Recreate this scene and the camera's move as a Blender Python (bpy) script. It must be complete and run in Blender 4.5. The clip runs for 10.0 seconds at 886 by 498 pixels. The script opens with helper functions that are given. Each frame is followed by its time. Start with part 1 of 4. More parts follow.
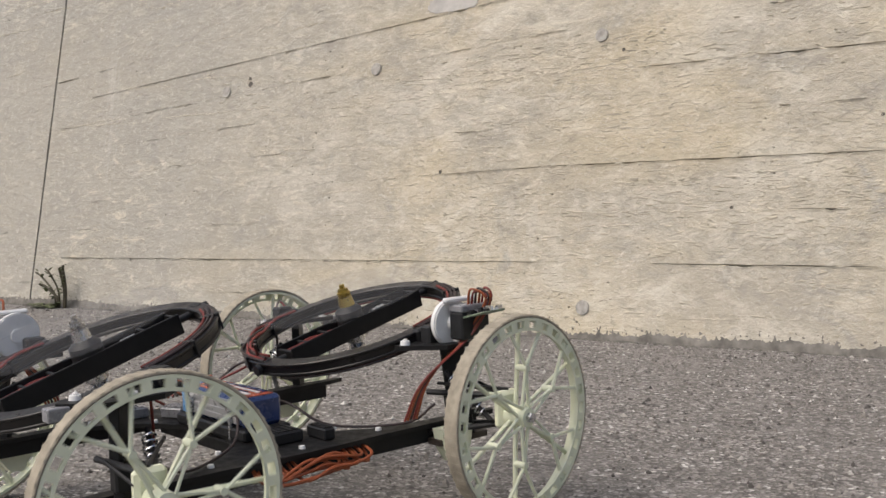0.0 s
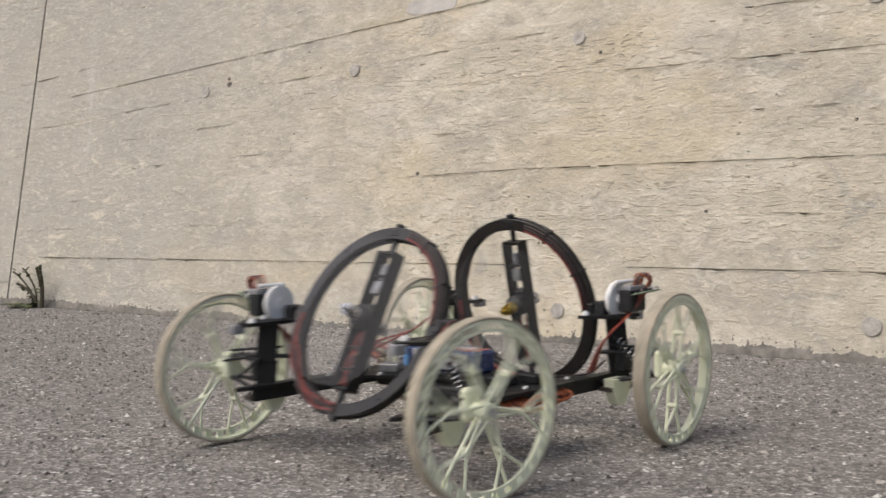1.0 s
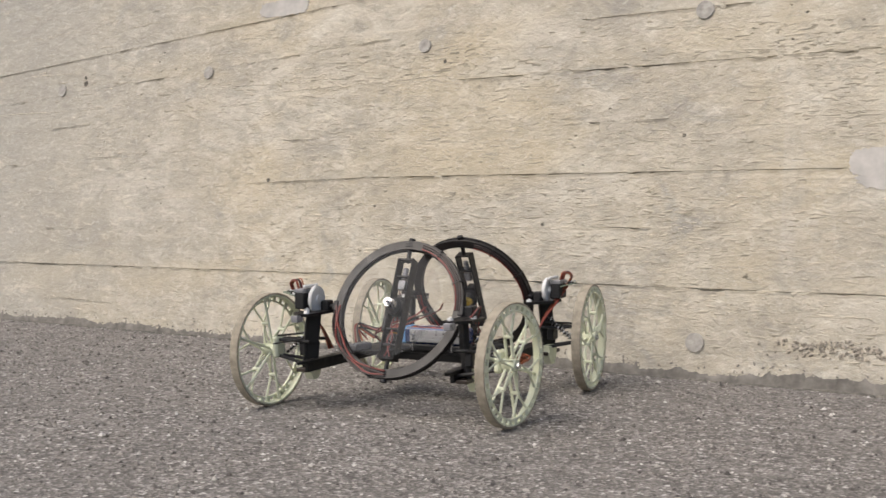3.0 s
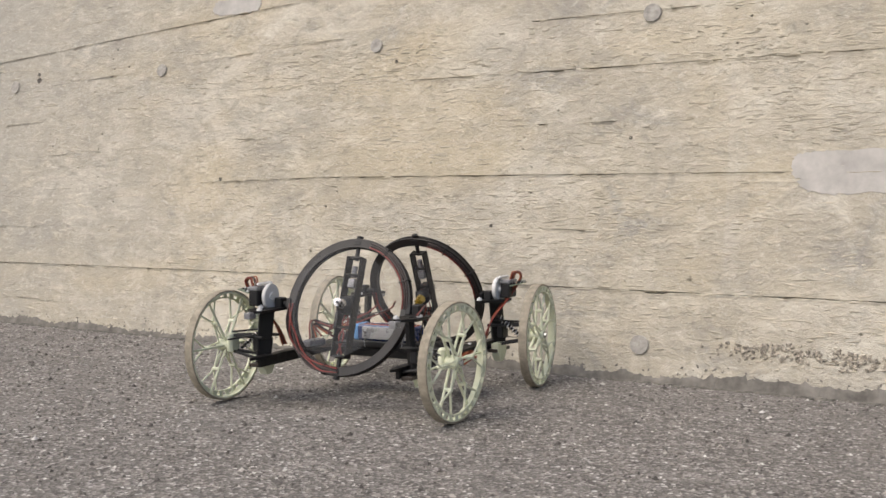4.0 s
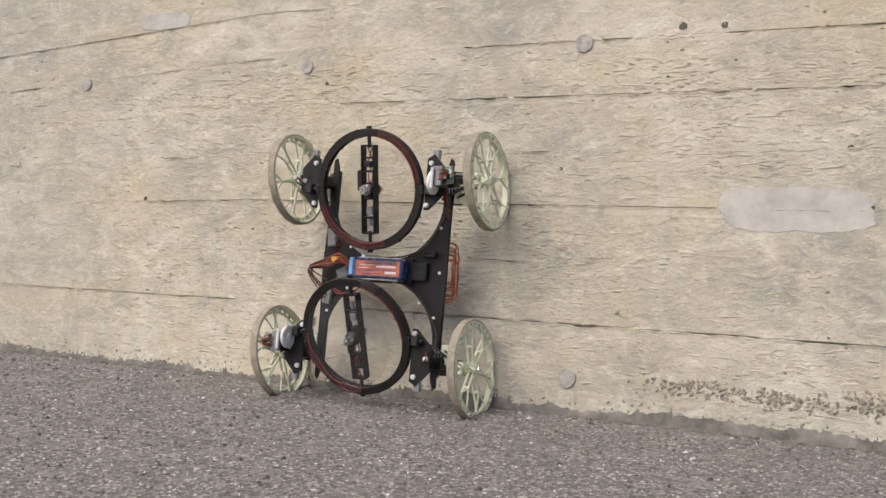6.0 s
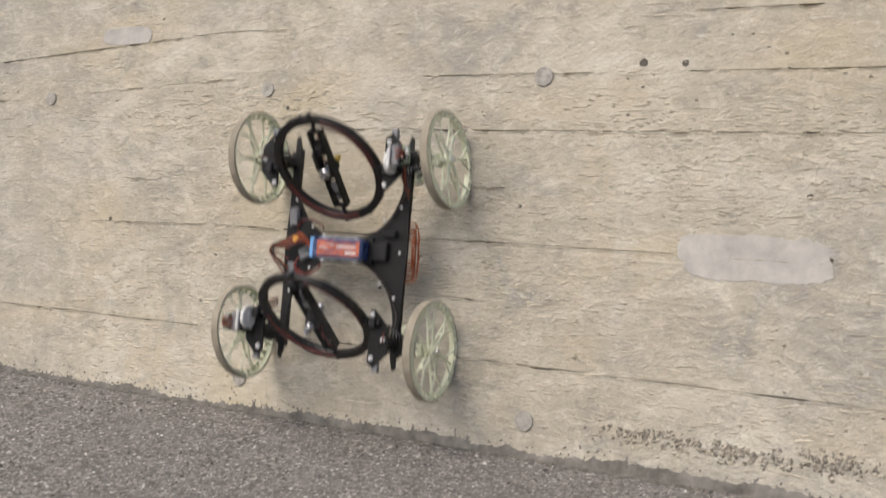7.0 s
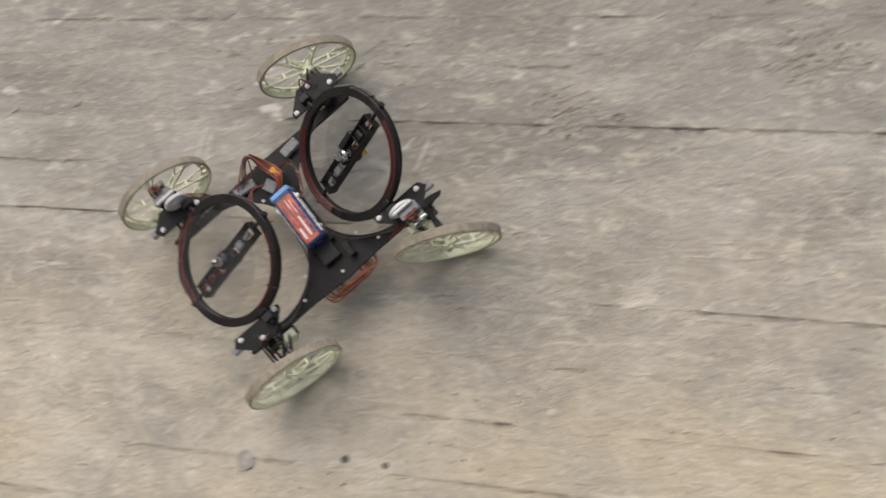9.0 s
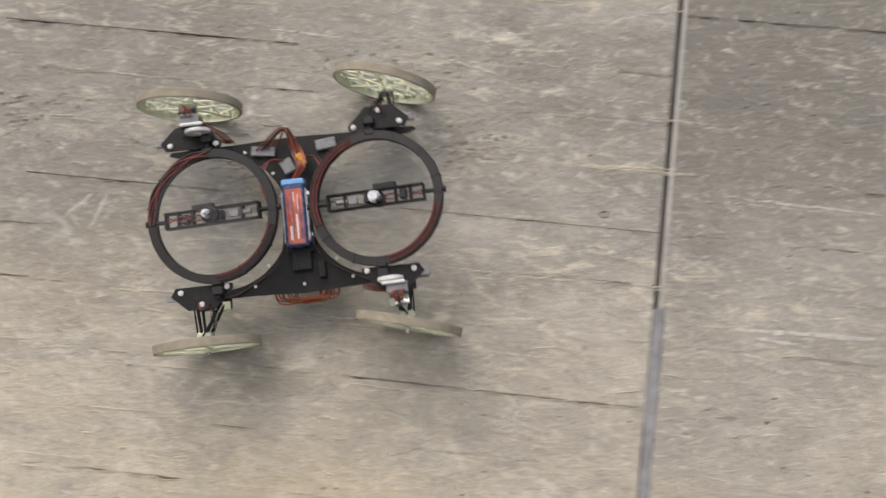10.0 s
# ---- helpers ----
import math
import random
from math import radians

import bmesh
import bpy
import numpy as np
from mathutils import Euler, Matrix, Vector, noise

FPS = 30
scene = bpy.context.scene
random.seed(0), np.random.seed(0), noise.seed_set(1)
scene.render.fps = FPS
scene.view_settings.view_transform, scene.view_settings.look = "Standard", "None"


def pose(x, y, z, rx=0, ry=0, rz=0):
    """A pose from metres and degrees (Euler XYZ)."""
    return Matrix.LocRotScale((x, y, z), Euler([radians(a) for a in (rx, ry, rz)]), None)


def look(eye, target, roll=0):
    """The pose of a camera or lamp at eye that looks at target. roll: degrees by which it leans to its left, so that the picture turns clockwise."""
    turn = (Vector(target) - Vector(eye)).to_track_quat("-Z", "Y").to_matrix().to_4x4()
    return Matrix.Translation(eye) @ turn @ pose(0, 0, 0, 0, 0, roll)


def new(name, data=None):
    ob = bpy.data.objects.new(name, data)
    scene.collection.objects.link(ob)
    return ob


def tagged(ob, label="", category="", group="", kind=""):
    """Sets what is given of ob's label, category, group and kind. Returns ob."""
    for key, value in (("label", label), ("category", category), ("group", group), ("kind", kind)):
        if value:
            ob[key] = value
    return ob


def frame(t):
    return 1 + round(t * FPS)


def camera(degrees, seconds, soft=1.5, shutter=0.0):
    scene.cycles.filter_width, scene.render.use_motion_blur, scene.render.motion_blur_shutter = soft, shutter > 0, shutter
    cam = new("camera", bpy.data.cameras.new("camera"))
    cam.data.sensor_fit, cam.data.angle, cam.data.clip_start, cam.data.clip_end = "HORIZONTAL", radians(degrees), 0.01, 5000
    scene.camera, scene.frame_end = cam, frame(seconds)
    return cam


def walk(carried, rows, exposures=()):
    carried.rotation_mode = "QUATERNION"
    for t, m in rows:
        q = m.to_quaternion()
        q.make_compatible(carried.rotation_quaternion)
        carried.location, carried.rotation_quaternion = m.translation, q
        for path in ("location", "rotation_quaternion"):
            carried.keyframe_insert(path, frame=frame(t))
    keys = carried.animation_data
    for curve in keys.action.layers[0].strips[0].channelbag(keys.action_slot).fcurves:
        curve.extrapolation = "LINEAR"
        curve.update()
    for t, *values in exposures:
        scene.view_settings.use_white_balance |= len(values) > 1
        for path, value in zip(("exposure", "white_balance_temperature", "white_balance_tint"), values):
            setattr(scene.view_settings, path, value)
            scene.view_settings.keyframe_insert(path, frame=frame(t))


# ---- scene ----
cam = camera(44.2, 10.0, soft=1.5, shutter=0.5)
CAMERA_ROWS = [
    (0, look((0.638, -2.427, 0.328), (-0.562, -0.828, 0.262), -1.08)),
    (0.5, look((0.641, -2.411, 0.322), (-0.556, -0.810, 0.261), -0.99)),
    (1, look((0.662, -2.400, 0.328), (-0.522, -0.789, 0.265), -0.69)),
    (1.5, look((0.694, -2.366, 0.355), (-0.471, -0.742, 0.276), -0.86)),
    (2, look((0.748, -2.314, 0.404), (-0.390, -0.673, 0.295), -0.97)),
    (2.5, look((0.798, -2.271, 0.397), (-0.312, -0.610, 0.296), -0.70)),
    (4, look((0.892, -2.202, 0.412), (-0.157, -0.502, 0.305), -0.21)),
    (4.5, look((0.907, -2.187, 0.420), (-0.127, -0.478, 0.308), -0.14)),
    (5, look((0.919, -2.172, 0.437), (-0.098, -0.454, 0.317), 0.02)),
    (5.5, look((0.932, -2.152, 0.490), (-0.071, -0.427, 0.355), 0.04)),
    (5.7, look((0.898, -2.164, 0.465), (-0.068, -0.415, 0.365), 0.41)),
    (6.8, look((0.950, -2.065, 0.622), (-0.011, -0.320, 0.443), 0.76)),
    (7, look((0.982, -2.041, 0.693), (0.005, -0.310, 0.474), 0.40)),
    (7.5, look((0.987, -1.955, 0.887), (0.020, -0.222, 0.639), 0.20)),
    (8, look((1.010, -1.858, 1.160), (0.100, -0.091, 0.937), 1.38)),
    (8.2, look((0.960, -1.927, 1.224), (0.138, -0.117, 1.012), 0.26)),
    (8.5, look((0.934, -1.943, 1.215), (0.177, -0.096, 1.083), 1.78)),
    (9, look((1.037, -1.949, 1.300), (0.460, -0.034, 1.277), 3.16)),
    (9.5, look((1.088, -2.010, 1.474), (0.781, -0.035, 1.395), 3.75)),
    (10, look((1.234, -2.045, 1.577), (1.090, -0.053, 1.479), 5.51)),
]
EXPOSURE = [(0, 0.38, 6600, 11), (0.5, 0.41, 6600, 11), (4.5, 0.42, 6600, 11), (6.8, 0.36, 6600, 11), (7.5, 0.25, 6600, 11), (8, 0.15, 6600, 11), (9, 0.27, 6600, 11), (9.6, 0.31, 6600, 11), (10, 0.34, 6600, 11)]
walk(cam, CAMERA_ROWS, EXPOSURE)

# overcast daylight: even sky and a very wide, weak sun
world = bpy.data.worlds.new("sky")
scene.world = world
world.use_nodes = True
wn = world.node_tree
sky = wn.nodes.new("ShaderNodeTexSky")
sky.sky_type, sky.sun_disc = "NISHITA", False
sky.sun_elevation, sky.sun_rotation = radians(52), radians(205)
sky.air_density, sky.dust_density, sky.ozone_density = 1.0, 4.0, 1.0
wn.nodes["Background"].inputs["Strength"].default_value = 0.13
wn.links.new(sky.outputs[0], wn.nodes["Background"].inputs[0])
sun = new("sun", bpy.data.lights.new("sun", "SUN"))
sun.data.energy, sun.data.angle, sun.data.color = 1.5, radians(50), (1.0, 0.96, 0.88)
sun.matrix_world = look((-2.5, -4.2, 7.0), (0, 0, 0))

LEAN = 9.8                      # degrees by which the wall leans back
WALL = pose(0, 0, 0, -LEAN)      # wall space: x along, z up the slope, -y out of it


# ---------------------------------------------------------------- materials
class Nodes:
    """Small helper round one material's node tree."""

    def __init__(self, name, rough=0.6, metal=0.0, spec=0.5):
        self.m = bpy.data.materials.new(name)
        self.m.use_nodes = True
        self.t = self.m.node_tree
        self.b = self.t.nodes["Principled BSDF"]
        self.b.inputs["Roughness"].default_value = rough
        self.b.inputs["Metallic"].default_value = metal
        self.b.inputs["Specular IOR Level"].default_value = spec
        self.co = None

    def coords(self, scale=(1, 1, 1)):
        if self.co is None:
            self.co = self.t.nodes.new("ShaderNodeTexCoord").outputs["Object"]
        n = self.t.nodes.new("ShaderNodeMapping")
        n.inputs["Scale"].default_value = scale
        self.t.links.new(self.co, n.inputs["Vector"])
        return n.outputs[0]

    def noise(self, size, detail=4, rough=0.55, scale=(1, 1, 1), distort=0.0):
        n = self.t.nodes.new("ShaderNodeTexNoise")
        n.inputs["Scale"].default_value, n.inputs["Detail"].default_value = size, detail
        n.inputs["Roughness"].default_value, n.inputs["Distortion"].default_value = rough, distort
        self.t.links.new(self.coords(scale), n.inputs["Vector"])
        return n.outputs["Fac"]

    def cells(self, size, scale=(1, 1, 1), out="Distance", feature="F1"):
        n = self.t.nodes.new("ShaderNodeTexVoronoi")
        n.feature = feature
        n.inputs["Scale"].default_value = size
        self.t.links.new(self.coords(scale), n.inputs["Vector"])
        return n.outputs[out]

    def ramp(self, value, *stops):
        n = self.t.nodes.new("ShaderNodeValToRGB")
        while len(n.color_ramp.elements) < len(stops):
            n.color_ramp.elements.new(0.5)
        for e, (p, c) in zip(n.color_ramp.elements, stops):
            e.position = p
            e.color = (*c, 1) if isinstance(c, tuple) else (c, c, c, 1)
        self.t.links.new(value, n.inputs[0])
        return n.outputs[0]

    def mix(self, fac, a, b, how="MIX"):
        n = self.t.nodes.new("ShaderNodeMix")
        n.data_type, n.blend_type = "RGBA", how
        for sock, v in ((n.inputs[0], fac), (n.inputs[6], a), (n.inputs[7], b)):
            if isinstance(v, bpy.types.NodeSocket):
                self.t.links.new(v, sock)
            elif isinstance(v, tuple):
                sock.default_value = (*v, 1)
            else:
                sock.default_value = v
        return n.outputs[2]

    def math(self, op, a, b=0.5):
        n = self.t.nodes.new("ShaderNodeMath")
        n.operation = op
        for sock, v in zip(n.inputs, (a, b)):
            if isinstance(v, bpy.types.NodeSocket):
                self.t.links.new(v, sock)
            else:
                sock.default_value = v
        return n.outputs[0]

    def axis(self, which):
        self.coords()
        n = self.t.nodes.new("ShaderNodeSeparateXYZ")
        self.t.links.new(self.co, n.inputs[0])
        return n.outputs[which]

    def chance(self):
        return self.t.nodes.new("ShaderNodeObjectInfo").outputs["Random"]

    def island(self):
        return self.t.nodes.new("ShaderNodeNewGeometry").outputs["Random Per Island"]

    def colour(self, v):
        if isinstance(v, tuple):
            self.b.inputs["Base Color"].default_value = (*v, 1)
        else:
            self.t.links.new(v, self.b.inputs["Base Color"])
        return self

    def rough(self, v):
        self.t.links.new(v, self.b.inputs["Roughness"])
        return self

    def bump(self, height, strength=0.5, depth=0.002):
        n = self.t.nodes.new("ShaderNodeBump")
        n.inputs["Strength"].default_value, n.inputs["Distance"].default_value = strength, depth
        self.t.links.new(height, n.inputs["Height"])
        if self.b.inputs["Normal"].links:
            self.t.links.new(self.b.inputs["Normal"].links[0].from_socket, n.inputs["Normal"])
        self.t.links.new(n.outputs[0], self.b.inputs["Normal"])
        return self


def concrete_boards():
    k = Nodes("board_marked_concrete", 0.93, spec=0.18)
    lines = k.noise(1.0, 5, 0.66, (13, 40, 75), 0.6)
    rubble = k.noise(38, 6, 0.72, (0.75, 1, 1.1), 0.4)
    wide = k.noise(0.8, 6, 0.62, (1, 1, 1.2), 0.6)
    cloud = k.noise(3.6, 7, 0.70, (0.85, 1, 1.2), 0.9)
    small = k.noise(13, 6, 0.72, (0.8, 1, 1.15), 0.7)
    col = k.mix(k.ramp(wide, (0.36, 0.0), (0.62, 1.0)), (0.37, 0.345, 0.295), (0.505, 0.45, 0.345))
    col = k.mix(k.ramp(cloud, (0.49, 0.0), (0.64, 0.75)), col, (0.575, 0.535, 0.45))
    col = k.mix(k.ramp(cloud, (0.36, 0.75), (0.46, 0.0)), col, (0.30, 0.29, 0.265))
    col = k.mix(k.ramp(small, (0.52, 0.0), (0.66, 0.65)), col, (0.63, 0.60, 0.515))
    col = k.mix(k.ramp(small, (0.33, 0.6), (0.45, 0.0)), col, (0.28, 0.262, 0.225))
    col = k.mix(k.math("MULTIPLY", k.ramp(k.noise(2.1, 5, 0.6, (0.6, 1, 1.4), 0.5), (0.50, 0.0), (0.64, 1.0)), 0.5), col, (0.53, 0.45, 0.305))
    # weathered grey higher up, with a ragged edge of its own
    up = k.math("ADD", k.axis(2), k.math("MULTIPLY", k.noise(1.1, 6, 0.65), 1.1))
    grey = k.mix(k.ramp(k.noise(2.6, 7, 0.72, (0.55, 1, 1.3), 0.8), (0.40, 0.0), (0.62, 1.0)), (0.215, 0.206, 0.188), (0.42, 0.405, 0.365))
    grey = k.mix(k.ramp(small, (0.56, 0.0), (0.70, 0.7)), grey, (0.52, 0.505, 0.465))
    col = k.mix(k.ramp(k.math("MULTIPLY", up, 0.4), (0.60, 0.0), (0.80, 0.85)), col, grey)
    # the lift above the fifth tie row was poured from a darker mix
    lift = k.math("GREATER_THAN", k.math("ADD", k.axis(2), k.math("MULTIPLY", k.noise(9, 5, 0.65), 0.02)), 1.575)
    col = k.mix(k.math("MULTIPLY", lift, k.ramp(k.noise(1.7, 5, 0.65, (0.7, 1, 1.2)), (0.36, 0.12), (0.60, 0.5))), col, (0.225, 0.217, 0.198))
    # lime flecks in the weathered part
    fleck = k.math("MULTIPLY", k.ramp(k.noise(21, 5, 0.62, (0.55, 1, 1.2), 0.5), (0.60, 0.0), (0.66, 0.85)), k.ramp(k.math("MULTIPLY", up, 0.4), (0.74, 0.0), (0.86, 1.0)))
    col = k.mix(k.math("MULTIPLY", fleck, k.ramp(k.noise(2.2, 4, 0.6), (0.42, 0.0), (0.58, 1.0))), col, (0.63, 0.615, 0.57))
    # greyer concrete beyond the sealed joint
    past = k.ramp(k.math("MULTIPLY", k.axis(0), 0.2), (0.301, 0.0), (0.306, 1.0))
    col = k.mix(k.math("MULTIPLY", past, 0.4), col, (0.31, 0.293, 0.26))
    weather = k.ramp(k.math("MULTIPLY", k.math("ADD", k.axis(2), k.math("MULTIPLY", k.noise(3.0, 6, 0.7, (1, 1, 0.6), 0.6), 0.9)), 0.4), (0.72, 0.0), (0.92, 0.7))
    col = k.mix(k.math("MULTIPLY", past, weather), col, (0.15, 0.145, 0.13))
    # a greyer pour towards the far panel, with a wandering edge
    pour = k.math("ADD", k.math("MULTIPLY", k.axis(0), -0.3), k.math("MULTIPLY", k.noise(0.9, 5, 0.6), 0.5))
    col = k.mix(k.ramp(pour, (0.62, 0.0), (1.10, 0.75)), col, (0.345, 0.333, 0.298))
    col = k.mix(k.math("MULTIPLY", k.chance(), 0.09), col, (0.36, 0.335, 0.29))
    streak = k.math("MULTIPLY", k.ramp(lines, (0.30, 0.35), (0.40, 0.0)), k.ramp(k.noise(2.3, 4, 0.6), (0.50, 0.0), (0.62, 1.0)))
    col = k.mix(streak, col, (0.25, 0.225, 0.18))
    lite = k.math("MULTIPLY", k.ramp(lines, (0.60, 0.0), (0.70, 0.7)), k.ramp(k.noise(2.9, 4, 0.6), (0.48, 0.0), (0.60, 1.0)))
    col = k.mix(lite, col, (0.66, 0.63, 0.55))
    # sparse pits; their inner shade is put into the colour, besides the bump
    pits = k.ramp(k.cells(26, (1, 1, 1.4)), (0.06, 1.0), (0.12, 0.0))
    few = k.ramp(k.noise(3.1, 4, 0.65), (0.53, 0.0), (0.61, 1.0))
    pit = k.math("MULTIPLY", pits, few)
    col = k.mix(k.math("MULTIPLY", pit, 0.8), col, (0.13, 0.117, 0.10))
    specks = k.math("MULTIPLY", k.ramp(rubble, (0.28, 1.0), (0.37, 0.0)), k.ramp(k.noise(1.9, 5, 0.6), (0.44, 0.0), (0.58, 0.9)))
    col = k.mix(specks, col, (0.18, 0.163, 0.138))
    mottle = k.noise(48, 5, 0.75, (0.8, 1, 1.1), 0.6)
    col = k.mix(k.ramp(mottle, (0.55, 0.0), (0.68, 0.5)), col, (0.66, 0.63, 0.55))
    col = k.mix(k.ramp(mottle, (0.33, 0.45), (0.43, 0.0)), col, (0.26, 0.24, 0.20))
    flake = k.noise(17, 7, 0.78, (0.55, 1, 1.7), 0.9)
    where = k.ramp(k.noise(1.4, 5, 0.6, (0.7, 1, 1.3)), (0.42, 0.15), (0.60, 1.0))
    col = k.mix(k.math("MULTIPLY", k.ramp(flake, (0.53, 0.0), (0.63, 0.6)), where), col, (0.68, 0.63, 0.51))
    col = k.mix(k.math("MULTIPLY", k.ramp(flake, (0.33, 0.34), (0.42, 0.0)), where), col, (0.30, 0.275, 0.225))
    runs = k.math("MULTIPLY", k.ramp(k.noise(1.0, 5, 0.65, (8, 1, 0.9), 0.4), (0.60, 0.0), (0.76, 1.0)), k.ramp(k.noise(2.0, 3, 0.5), (0.45, 0.0), (0.65, 0.6)))
    col = k.mix(runs, col, (0.60, 0.585, 0.54))
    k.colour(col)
    k.bump(k.noise(11, 7, 0.72, (0.9, 1, 1.2), 0.2), 0.38, 0.016).bump(lines, 0.07, 0.003).bump(rubble, 0.7, 0.009)
    k.bump(k.math("MULTIPLY", flake, where), 0.5, 0.008)
    k.bump(k.noise(75, 4, 0.7), 0.5, 0.004)
    k.bump(k.math("MULTIPLY", pit, -1.0), 0.9, 0.008)
    return k.m


def asphalt():
    k = Nodes("worn_asphalt", 0.93, spec=0.2)
    stone = k.cells(150, out="Color")
    grey = k.t.nodes.new("ShaderNodeSeparateColor")
    k.t.links.new(stone, grey.inputs[0])
    tone = k.ramp(grey.outputs[0], (0.0, (0.10, 0.093, 0.085)), (0.35, (0.19, 0.178, 0.165)), (0.75, (0.29, 0.272, 0.25)), (0.93, (0.38, 0.36, 0.335)), (1.0, (0.62, 0.60, 0.56)))
    gap = k.ramp(k.cells(150, feature="DISTANCE_TO_EDGE"), (0.0, 1.0), (0.16, 0.0))
    col = k.mix(k.math("MULTIPLY", gap, 0.75), tone, (0.06, 0.055, 0.05))
    col = k.mix(k.ramp(k.noise(2.6, 5, 0.6), (0.4, 0.0), (0.7, 0.45)), col, (0.14, 0.131, 0.12))
    col = k.mix(k.ramp(k.noise(9, 5, 0.7), (0.5, 0.0), (0.75, 0.35)), col, (0.33, 0.31, 0.285))
    k.colour(col)
    k.bump(k.cells(150), 0.7, 0.004).bump(k.noise(420, 2), 0.3, 0.001).bump(k.noise(14, 4), 0.4, 0.008)
    return k.m


def plain(name, rgb, rough=0.5, metal=0.0, spec=0.5, wear=0.25, size=60):
    k = Nodes(name, rough, metal, spec)
    dark = tuple(c * (1 - wear) for c in rgb)
    lite = tuple(min(1, c * (1 + wear * 0.5)) for c in rgb)
    k.colour(k.ramp(k.noise(size, 5, 0.6), (0.32, dark), (0.68, lite)))
    k.rough(k.ramp(k.noise(size * 2.3, 3), (0.3, max(0.02, rough - 0.1)), (0.7, min(1, rough + 0.12))))
    k.bump(k.noise(size * 6, 2), 0.12, 0.0006)
    return k.m


def printed_plastic():
    k = Nodes("pale_green_printed_plastic", 0.5, spec=0.4)
    k.colour(k.ramp(k.noise(40, 4), (0.3, (0.56, 0.585, 0.43)), (0.7, (0.69, 0.71, 0.55))))
    k.b.inputs["Subsurface Weight"].default_value = 0.15
    k.b.inputs["Subsurface Radius"].default_value = (0.004, 0.004, 0.003)
    k.bump(k.noise(1.0, 2, 0.5, (60, 900, 60)), 0.2, 0.0005)
    return k.m


def propeller_haze():
    k = Nodes("spinning_propeller", 0.5)
    k.colour((0.25, 0.25, 0.26))
    k.b.inputs["Alpha"].default_value = 0.05
    return k.m


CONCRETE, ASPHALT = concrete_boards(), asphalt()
JOINT = plain("dark_joint", (0.075, 0.07, 0.065), 0.95, size=30)
SEALANT = plain("grey_sealant", (0.235, 0.235, 0.245), 0.7, size=25, wear=0.35)
MORTAR = plain("pale_mortar_patch", (0.45, 0.43, 0.40), 0.93, size=18, wear=0.25)
PLUG = plain("grey_mortar_plug", (0.355, 0.337, 0.305), 0.9, size=70, wear=0.35)
# dark colour that stands in for the shade inside holes and cracks
HOLE = plain("hole_shade", (0.11, 0.10, 0.085), 0.95, size=60)
HONEY = plain("exposed_gravel", (0.34, 0.305, 0.25), 0.95, size=160, wear=0.75)
SOIL = plain("damp_soil", (0.15, 0.14, 0.12), 0.95, size=45, wear=0.5)
LAITANCE = plain("pale_cement_skin", (0.52, 0.475, 0.385), 0.93, spec=0.18, size=14, wear=0.35)
LIME = plain("lime_crust", (0.50, 0.486, 0.445), 0.93, spec=0.18, size=60, wear=0.4)
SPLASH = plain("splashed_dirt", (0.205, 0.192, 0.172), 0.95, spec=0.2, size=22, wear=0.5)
LEAF = plain("weed_leaf", (0.07, 0.085, 0.03), 0.6, size=30, wear=0.4)
STALK = plain("weed_stalk", (0.05, 0.042, 0.024), 0.7, size=40)
CARBON = plain("black_carbon_plate", (0.0095, 0.0092, 0.0092), 0.5, spec=0.25, size=35, wear=0.3)
RING_BLACK = plain("ring_carbon", (0.012, 0.0103, 0.0098), 0.36, spec=0.4, size=30, wear=0.3)
BLACK = plain("black_plastic", (0.013, 0.013, 0.014), 0.5, spec=0.35, size=50)
RUBBER = plain("grey_brown_tyre", (0.315, 0.28, 0.22), 0.9, spec=0.2, size=80, wear=0.3)
GREEN = printed_plastic()
STEEL = plain("bare_steel", (0.55, 0.55, 0.56), 0.25, metal=1.0, size=90, wear=0.2)
BRASS = plain("brass_bell", (0.55, 0.42, 0.12), 0.3, metal=1.0, size=90, wear=0.2)
WHITE = plain("white_nylon", (0.66, 0.66, 0.65), 0.4, size=60, wear=0.1)
WIRE_RED = plain("red_wire", (0.17, 0.022, 0.016), 0.45, size=80)
WIRE_DARK = plain("dark_wire", (0.035, 0.022, 0.02), 0.5, size=80)
WIRE_ORANGE = plain("orange_wire", (0.27, 0.065, 0.02), 0.55, size=80)
CONNECTOR = plain("amber_connector", (0.62, 0.30, 0.03), 0.45, size=80)
PACK = plain("blue_battery_wrap", (0.025, 0.045, 0.13), 0.25, spec=0.6, size=40, wear=0.2)
PACK_LABEL = plain("orange_red_label", (0.56, 0.13, 0.065), 0.16, spec=0.6, size=55, wear=0.5)
PACK_END = plain("light_blue_wrap", (0.15, 0.36, 0.68), 0.35, size=60, wear=0.15)
BOARD = plain("green_circuit_board", (0.16, 0.20, 0.14), 0.4, size=200, wear=0.6)
SILVER = plain("silver_film", (0.50, 0.50, 0.50), 0.3, metal=0.4, size=25, wear=0.1)
GREY_BOX = plain("grey_module", (0.20, 0.20, 0.21), 0.3, spec=0.6, size=60)
HAZE = propeller_haze()


# ---------------------------------------------------------------- mesh tools
def mesh_of(bm, name, mat, smooth=False):
    bmesh.ops.recalc_face_normals(bm, faces=bm.faces)
    me = bpy.data.meshes.new(name)
    bm.to_mesh(me)
    bm.free()
    me.materials.append(mat)
    if smooth:
        me.polygons.foreach_set("use_smooth", [True] * len(me.polygons))
        me.set_sharp_from_angle(angle=radians(40))
    return me


def part(name, bm, mat, parent=None, label="", smooth=False):
    ob = new(name, mesh_of(bm, name, mat, smooth))
    ob.parent = parent
    return tagged(ob, label) if label else ob


def put(bm, geom, m):
    bmesh.ops.transform(bm, matrix=m, verts=geom)


